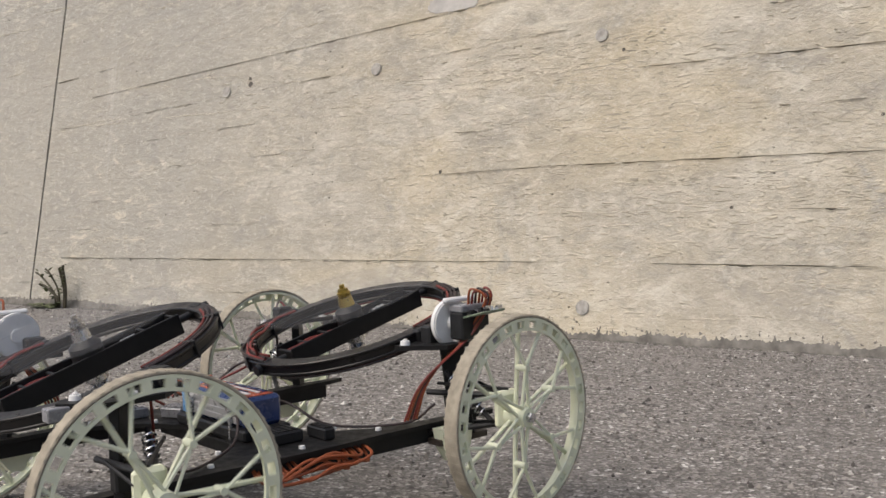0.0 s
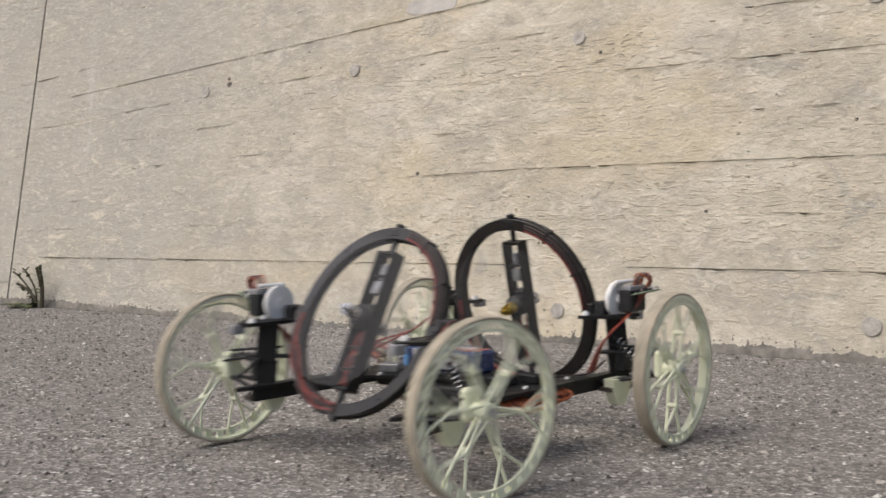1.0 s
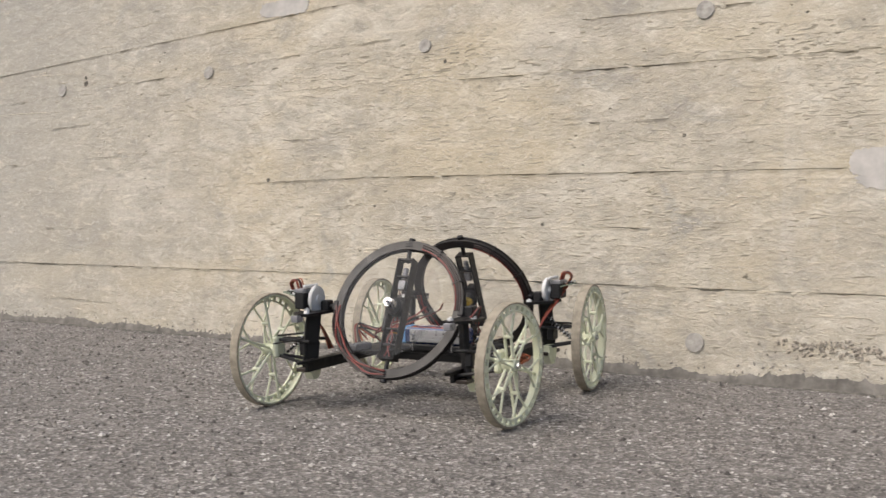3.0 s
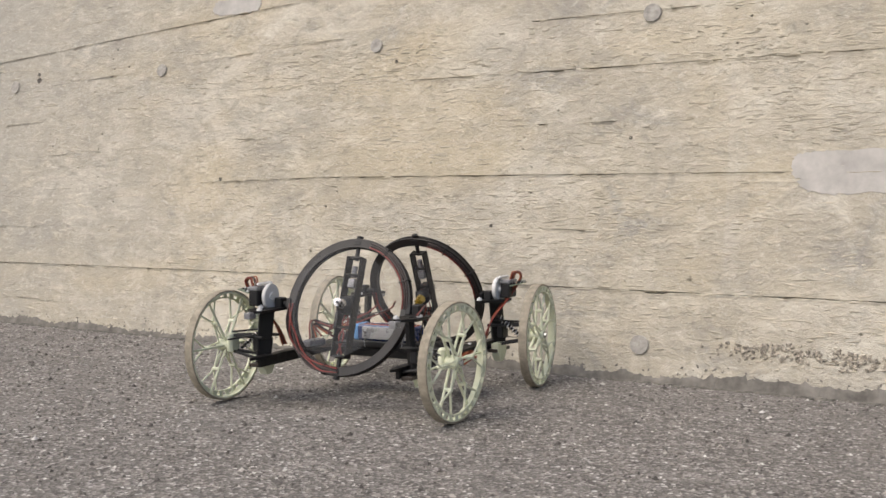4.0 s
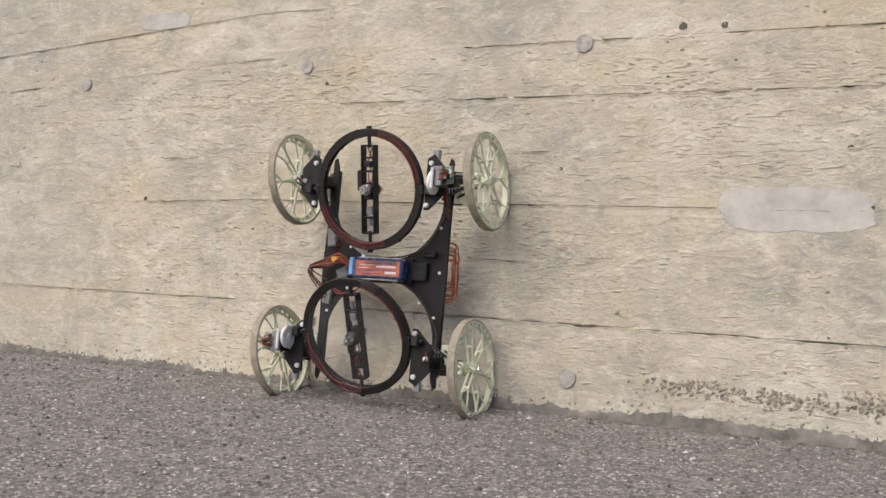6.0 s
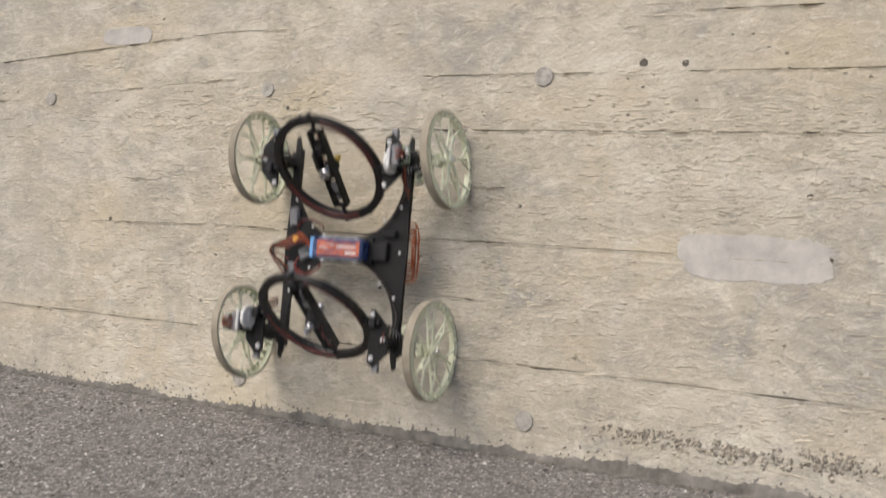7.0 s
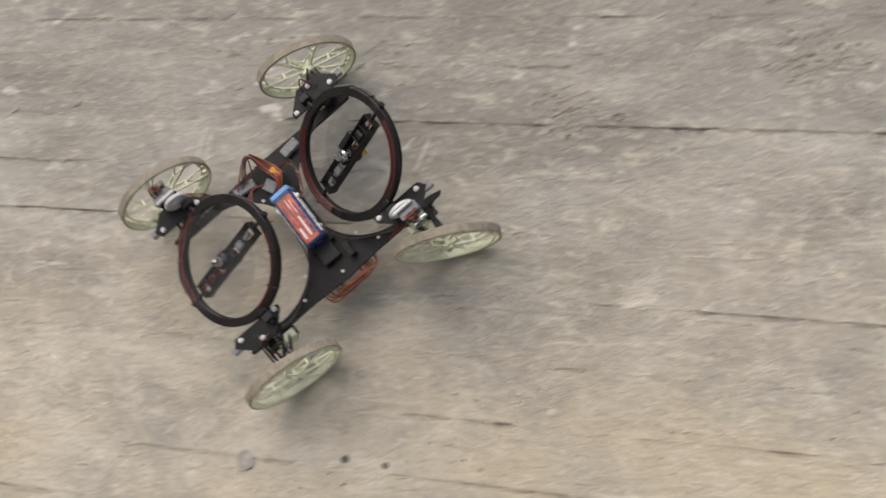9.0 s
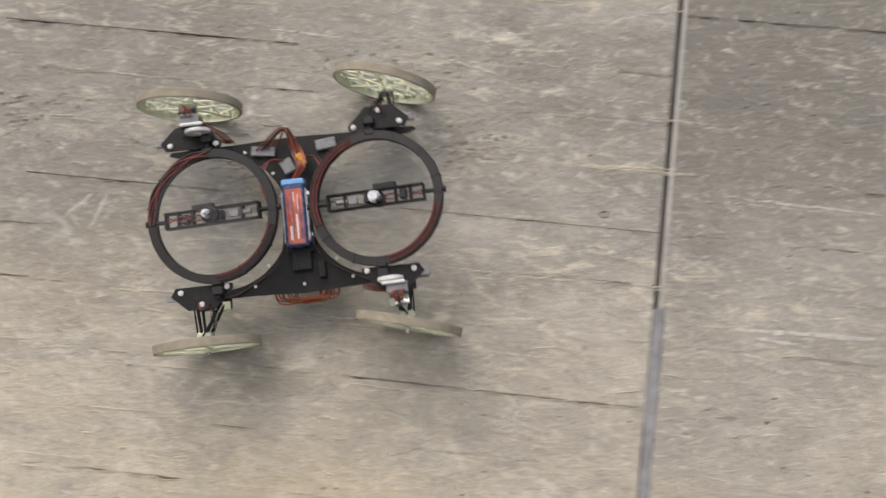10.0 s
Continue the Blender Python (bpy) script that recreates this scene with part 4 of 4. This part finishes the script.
    # the front ring carries its wires on the other face as well
    for i in range(4 if fx > 0 else 0):
        for start, step in ((0.40, -0.085), (-0.93, 0.065)):
            bm = bmesh.new()
            rr = 0.119 + 0.0040 * i
            tube(bm, [(rr * math.cos(b), rr * math.sin(b), -0.009 - 0.001 * (i % 2)) for b in [math.pi * (start + step * j) for j in range(7)]], 0.0014)
            part("ring_wire", bm, (WIRE_RED, WIRE_DARK, WIRE_RED, WIRE_DARK)[i], ring, "", True)
    for a in (0.62, 0.78, 0.93, -0.18, -0.36):
        bm = bmesh.new()
        box(bm, (0.020, 0.003, 0.0185), pose(0.1255 * math.cos(a * math.pi), 0.1255 * math.sin(a * math.pi), 0.001, 0, 0, a * 180), 0.0006)
        part("cable_tie", bm, BLACK, ring)
    bm = bmesh.new()
    tube(bm, [(-0.092, 0.006, 0.004), (-0.060, -0.004, 0.007), (-0.034, 0.005, 0.004), (-0.014, 0.002, 0.002)], 0.0016)
    tube(bm, [(-0.092, -0.004, 0.004), (-0.060, 0.006, 0.006), (-0.034, -0.005, 0.004), (-0.014, -0.003, 0.002)], 0.0016)
    part("motor_wire", bm, WIRE_RED, ring, "", True)
    return ring


RINGS = {fx: build_ring(fx) for fx in (1, -1)}


def build_electronics():
    top = DECK + 0.0027
    bm = bmesh.new()
    box(bm, (0.046, 0.136, 0.032), pose(0, -0.006, top + 0.028), 0.004)
    pack = part("battery", bm, PACK, robot, "blue-wrapped battery pack with an orange label")
    bm = bmesh.new()
    box(bm, (0.033, 0.112, 0.0012), pose(0, -0.012, top + 0.0444), 0.0004)
    part("label", bm, PACK_LABEL, pack, "orange-red printed label")
    q = random.Random(4)
    for i, (dx, w, length, y) in enumerate(((0.011, 0.0022, 0.082, -0.018), (0.004, 0.0035, 0.050, -0.034), (-0.003, 0.0016, 0.070, -0.014), (-0.009, 0.005, 0.028, -0.046), (-0.012, 0.0016, 0.050, 0.004), (0.0075, 0.0012, 0.034, 0.016), (-0.006, 0.0012, 0.040, 0.018), (0.0005, 0.0016, 0.022, 0.026), (0.014, 0.0014, 0.060, -0.030))):
        bm = bmesh.new()
        box(bm, (w, length, 0.0008), pose(dx, y, top + 0.0458))
        part("label_bar", bm, WHITE if i in (1, 3, 5, 7) else PACK, pack, "")
    bm = bmesh.new()
    box(bm, (0.047, 0.013, 0.033), pose(0, 0.0585, top + 0.028), 0.003)
    part("end_wrap", bm, PACK_END, pack, "light blue end of the battery")
    for sx in (1, -1):
        bm = bmesh.new()
        box(bm, (0.0015, 0.108, 0.024), pose(sx * 0.0237, -0.010, top + 0.028), 0.0003)
        for dz in (-0.007, 0.0, 0.007):
            box(bm, (0.0014, 0.104, 0.003), pose(sx * 0.0248, -0.010, top + 0.028 + dz))
        part("side_panel", bm, SILVER, pack, "ribbed silvery side of the battery")
    bm = bmesh.new()
    box(bm, (0.058, 0.150, 0.012), pose(0, -0.006, top + 0.006), 0.002)
    part("battery_tray", bm, BLACK, robot)
    for sy in (0.035, -0.05):
        for sx in (1, -1):
            bm = bmesh.new()
            rod(bm, (sx * 0.027, sy, top), (sx * 0.027, sy, top + 0.030), 0.0025, 8)
            bmesh.ops.create_cone(bm, cap_ends=True, segments=10, radius1=0.0045, radius2=0.004, depth=0.004, matrix=pose(sx * 0.027, sy, top + 0.032))
            part("tray_post", bm, STEEL, robot, "", True)
    for x, y, w, h, turn_, mat in ((0.070, 0.138, 0.042, 0.022, 6, GREY_BOX), (-0.060, 0.136, 0.050, 0.020, -8, GREY_BOX), (-0.012, 0.100, 0.026, 0.030, 25, GREY_BOX), (0.040, -0.120, 0.014, 0.034, 0, BLACK), (0.0, -0.098, 0.040, 0.040, 0, BLACK)):
        bm = bmesh.new()
        box(bm, (w, h, 0.012), pose(x, y, top + 0.006, 0, 0, turn_), 0.0015)
        for i in range(5):
            box(bm, (w * 0.10, h * 0.86, 0.002), pose(x, y, top + 0.0125, 0, 0, turn_) @ pose((i - 2) * w * 0.17, 0, 0))
        part("speed_controller" if mat is GREY_BOX else "receiver", bm, mat, robot)
    bm = bmesh.new()
    box(bm, (0.014, 0.026, 0.010), pose(0.020, 0.106, top + 0.030, 10, 0, 28), 0.0015)
    part("connector", bm, CONNECTOR, robot, "amber battery connector")
    for i in range(9):
        bm = bmesh.new()
        s = q.uniform(-1, 1)
        tube(bm, [(0.004 * s, 0.064, top + 0.030), (0.020 + 0.010 * s, 0.090, top + 0.034 + 0.01 * q.random()), (0.012 + 0.012 * s, 0.125, top + 0.030), (-0.006 + 0.006 * s, 0.168 + 0.006 * q.random(), top + 0.034 + 0.012 * q.random()), (-0.030 + 0.05 * s, 0.138, top + 0.016)], 0.0018)
        part("power_wire", bm, (WIRE_DARK, WIRE_RED, WIRE_ORANGE)[i % 3], robot, "", True)
    for i in range(4):
        bm = bmesh.new()
        s = 1 if i % 2 else -1
        tube(bm, [(s * 0.02, 0.112, top + 0.012), (s * 0.045, 0.11, top + 0.03), (s * 0.062, 0.060 + 0.01 * i, top + 0.05), (s * 0.050, 0.02, top + 0.07), (s * 0.036, 0.0, RING_Z - 0.006)], 0.0016)
        part("motor_lead", bm, WIRE_RED if i < 3 else WIRE_DARK, robot, "", True)
    for i in range(9):
        bm = bmesh.new()
        x0, x1 = q.uniform(-0.065, -0.02), q.uniform(0.02, 0.07)
        out = 0.168 + q.uniform(0, 0.012)
        tube(bm, [(x0, -0.145, DECK - 0.002), (x0 + 0.005, -out, DECK - 0.010 - q.uniform(0, 0.012)), ((x0 + x1) / 2, -out - 0.004, DECK - 0.012 + q.uniform(-0.012, 0.012)), (x1 - 0.004, -out, DECK - 0.008 - q.uniform(0, 0.014)), (x1, -0.146, DECK - 0.002)], 0.0016)
        part("signal_wire", bm, WIRE_ORANGE, robot, "loose orange signal wires" if i == 0 else "", True)
    for sx in (1, -1):
        bm = bmesh.new()
        tube(bm, [(sx * 0.026, -0.03, top + 0.035), (sx * 0.033, -0.075, top + 0.03), (sx * 0.060, -0.11, top + 0.008), (sx * 0.13, -0.150, top + 0.004), (sx * 0.165, -0.158, top + 0.02)], 0.0015)
        part("signal_wire", bm, WIRE_DARK, robot, "", True)


build_electronics()

# ---------------------------------------------------------------- motion
# seconds, then x, y, z and turns: on the ground up to 5.3 s, in the plane of the wall from 5.5 s
GROUND_ROWS = [
    (0, -0.275, -1.607, 0.001, 0.7, -2.0, 77.5), (0.5, -0.261, -1.524, 0.001, 0.8, -1.6, 79.6), (1, -0.258, -1.145, 0.001, 0.7, -0.3, 83.1),
    (1.5, -0.292, -0.745, 0.000, 0.8, -0.0, 90.3), (2, -0.377, -0.378, 0.000, 1.2, 0.4, 96.3), (2.5, -0.335, -0.493, 0.005, 0.9, -0.2, 95.2),
    (2.7, -0.336, -0.479, 0.000, -0.1, 0.2, 96.2), (4, -0.365, -0.385, 0.002, 0.2, 0.2, 95.4), (4.5, -0.366, -0.378, 0.002, 0.2, 0.6, 95.1),
    (5, -0.364, -0.347, 0.055, 0.5, -13.9, 92.4), (5.2, -0.354, -0.256, 0.129, -0.6, -32.9, 91.3), (5.3, -0.369, -0.166, 0.177, 0.0, -45.4, 90.5),
]
WALL_ROWS = [
    (5.4, -0.405, 0.283, 0.020, 0.8, -5.5, 90.6),
    (5.5, -0.416, 0.286, 0.002, 1.7, -0.6, 90.6), (5.7, -0.409, 0.283, 0.002, 1.6, -0.9, 90.3), (6.8, -0.407, 0.300, 0.002, 1.7, -0.1, 89.7),
    (7, -0.414, 0.409, 0.001, 1.3, 0.7, 90.8), (7.5, -0.379, 0.695, 0.000, 0.9, 1.2, 82.7), (8, -0.342, 0.796, 0.000, 1.1, -0.0, 77.9),
    (8.2, -0.273, 0.944, 0.000, 0.0, 0.7, 69.6), (8.5, -0.141, 1.123, 0.000, 0.4, 1.0, 60.3), (9, 0.104, 1.325, 0.000, 0.4, -0.2, 44.3),
    (9.5, 0.386, 1.463, 0.000, 0.7, 0.3, 27.7), (10, 0.770, 1.516, 0.000, -0.2, 0.9, 12.2),
]
FRONT_TILT = [(0, 15), (0.1, 16), (0.2, 26), (0.3, 106), (0.5, 125), (1, 102), (1.5, 106), (2, 108), (2.5, 115), (2.7, 116), (4, 113), (4.3, 113), (4.4, 118), (4.5, 110), (4.6, 166), (4.7, 178), (4.9, 184), (5, 178), (5.2, 158), (5.3, 133), (5.4, 168), (5.5, 173), (5.7, 181), (6.1, 196), (6.8, 244), (7, 223), (7.2, 212), (7.5, 216), (8, 223), (8.2, 214), (8.5, 210), (9, 212), (9.5, 203), (10, 187)]
REAR_TILT = [(0, 18), (0.1, 21), (0.2, 46), (0.3, 72), (0.5, 72), (1, 63), (1.5, 71), (2, 68), (2.5, 62), (2.7, 63), (4, 71), (4.3, 74), (4.4, 92), (4.5, 92), (5, 78), (5.2, 53), (5.3, 42), (5.5, 18), (5.7, 18), (6.1, 26), (6.8, 62), (7, 51), (7.2, 34), (7.5, 25), (8, 38), (8.2, 28), (8.5, 25), (9, 22), (9.5, 14), (10, 8)]
# how far each wheel is turned to the left
STEER = {
    (1, 1): [(0, 6), (2, 4), (5, 4), (5.5, 7), (6.8, 8), (7, 3), (7.5, 0), (8, -10), (8.2, -16), (8.5, -16), (9, -15.5), (9.5, -14), (10, -18)],
    (1, -1): [(0, 6), (2, 4.5), (5.2, 4), (5.5, 6), (6.8, 6), (7, 8), (7.2, -6), (7.5, -19), (8.2, -20.5), (8.5, -21.5), (9, -26), (9.5, -20), (10, -15.5)],
    (-1, 1): [(0, -1), (1.5, -4), (4, -2.5), (5, 0), (5.5, 5), (5.7, 9), (6.8, 9), (7.5, 6), (8.5, 5), (9, 0), (9.5, -1), (10, -7)],
    (-1, -1): [(0, -3), (1, -8), (2, -6), (4, -4.6), (5, -6.5), (5.3, -3), (5.5, 6), (5.7, 6), (6.8, 2), (7.2, 1), (7.5, -1), (8, -1.5), (9, -2.5), (10, 1)],
}


def level(t, table):
    return float(np.interp(t, [r[0] for r in table], [r[1] for r in table]))


def motions():
    upright = pose(0, 0, 0, 90 - LEAN)
    rows = [(r[0], pose(*r[1:])) for r in GROUND_ROWS] + [(r[0], upright @ pose(*r[1:])) for r in WALL_ROWS]
    walk(robot, rows)
    for fx, table in ((1, FRONT_TILT), (-1, REAR_TILT)):
        walk(RINGS[fx], [(t, pose(RING_DX + fx * RING_X, RING_Y, RING_Z, 0, -a, 0)) for t, a in table])
    # wheels roll by the way that the robot has gone
    gone = [0.0]
    for (ta, a), (tb, b) in zip(rows, rows[1:]):
        step = b.translation - a.translation
        ahead = (a.to_3x3() @ Vector((1, 0, 0)) + b.to_3x3() @ Vector((1, 0, 0))).normalized()
        gone.append(gone[-1] + math.copysign(step.length, step.dot(ahead)))
    for (fx, sy), wheel in WHEELS.items():
        keys = []
        for i in range(101):
            t = i / 10
            roll = math.degrees(float(np.interp(t, [r[0] for r in rows], gone)) / WHEEL_R) + 17 * fx + 31 * sy
            keys.append((t, pose(fx * BASE, sy * TRACK, WHEEL_R) @ pose(0, 0, 0, 0, 0, level(t, STEER[fx, sy])) @ pose(0, 0, 0, 0, roll)))
        walk(wheel, keys)


motions()
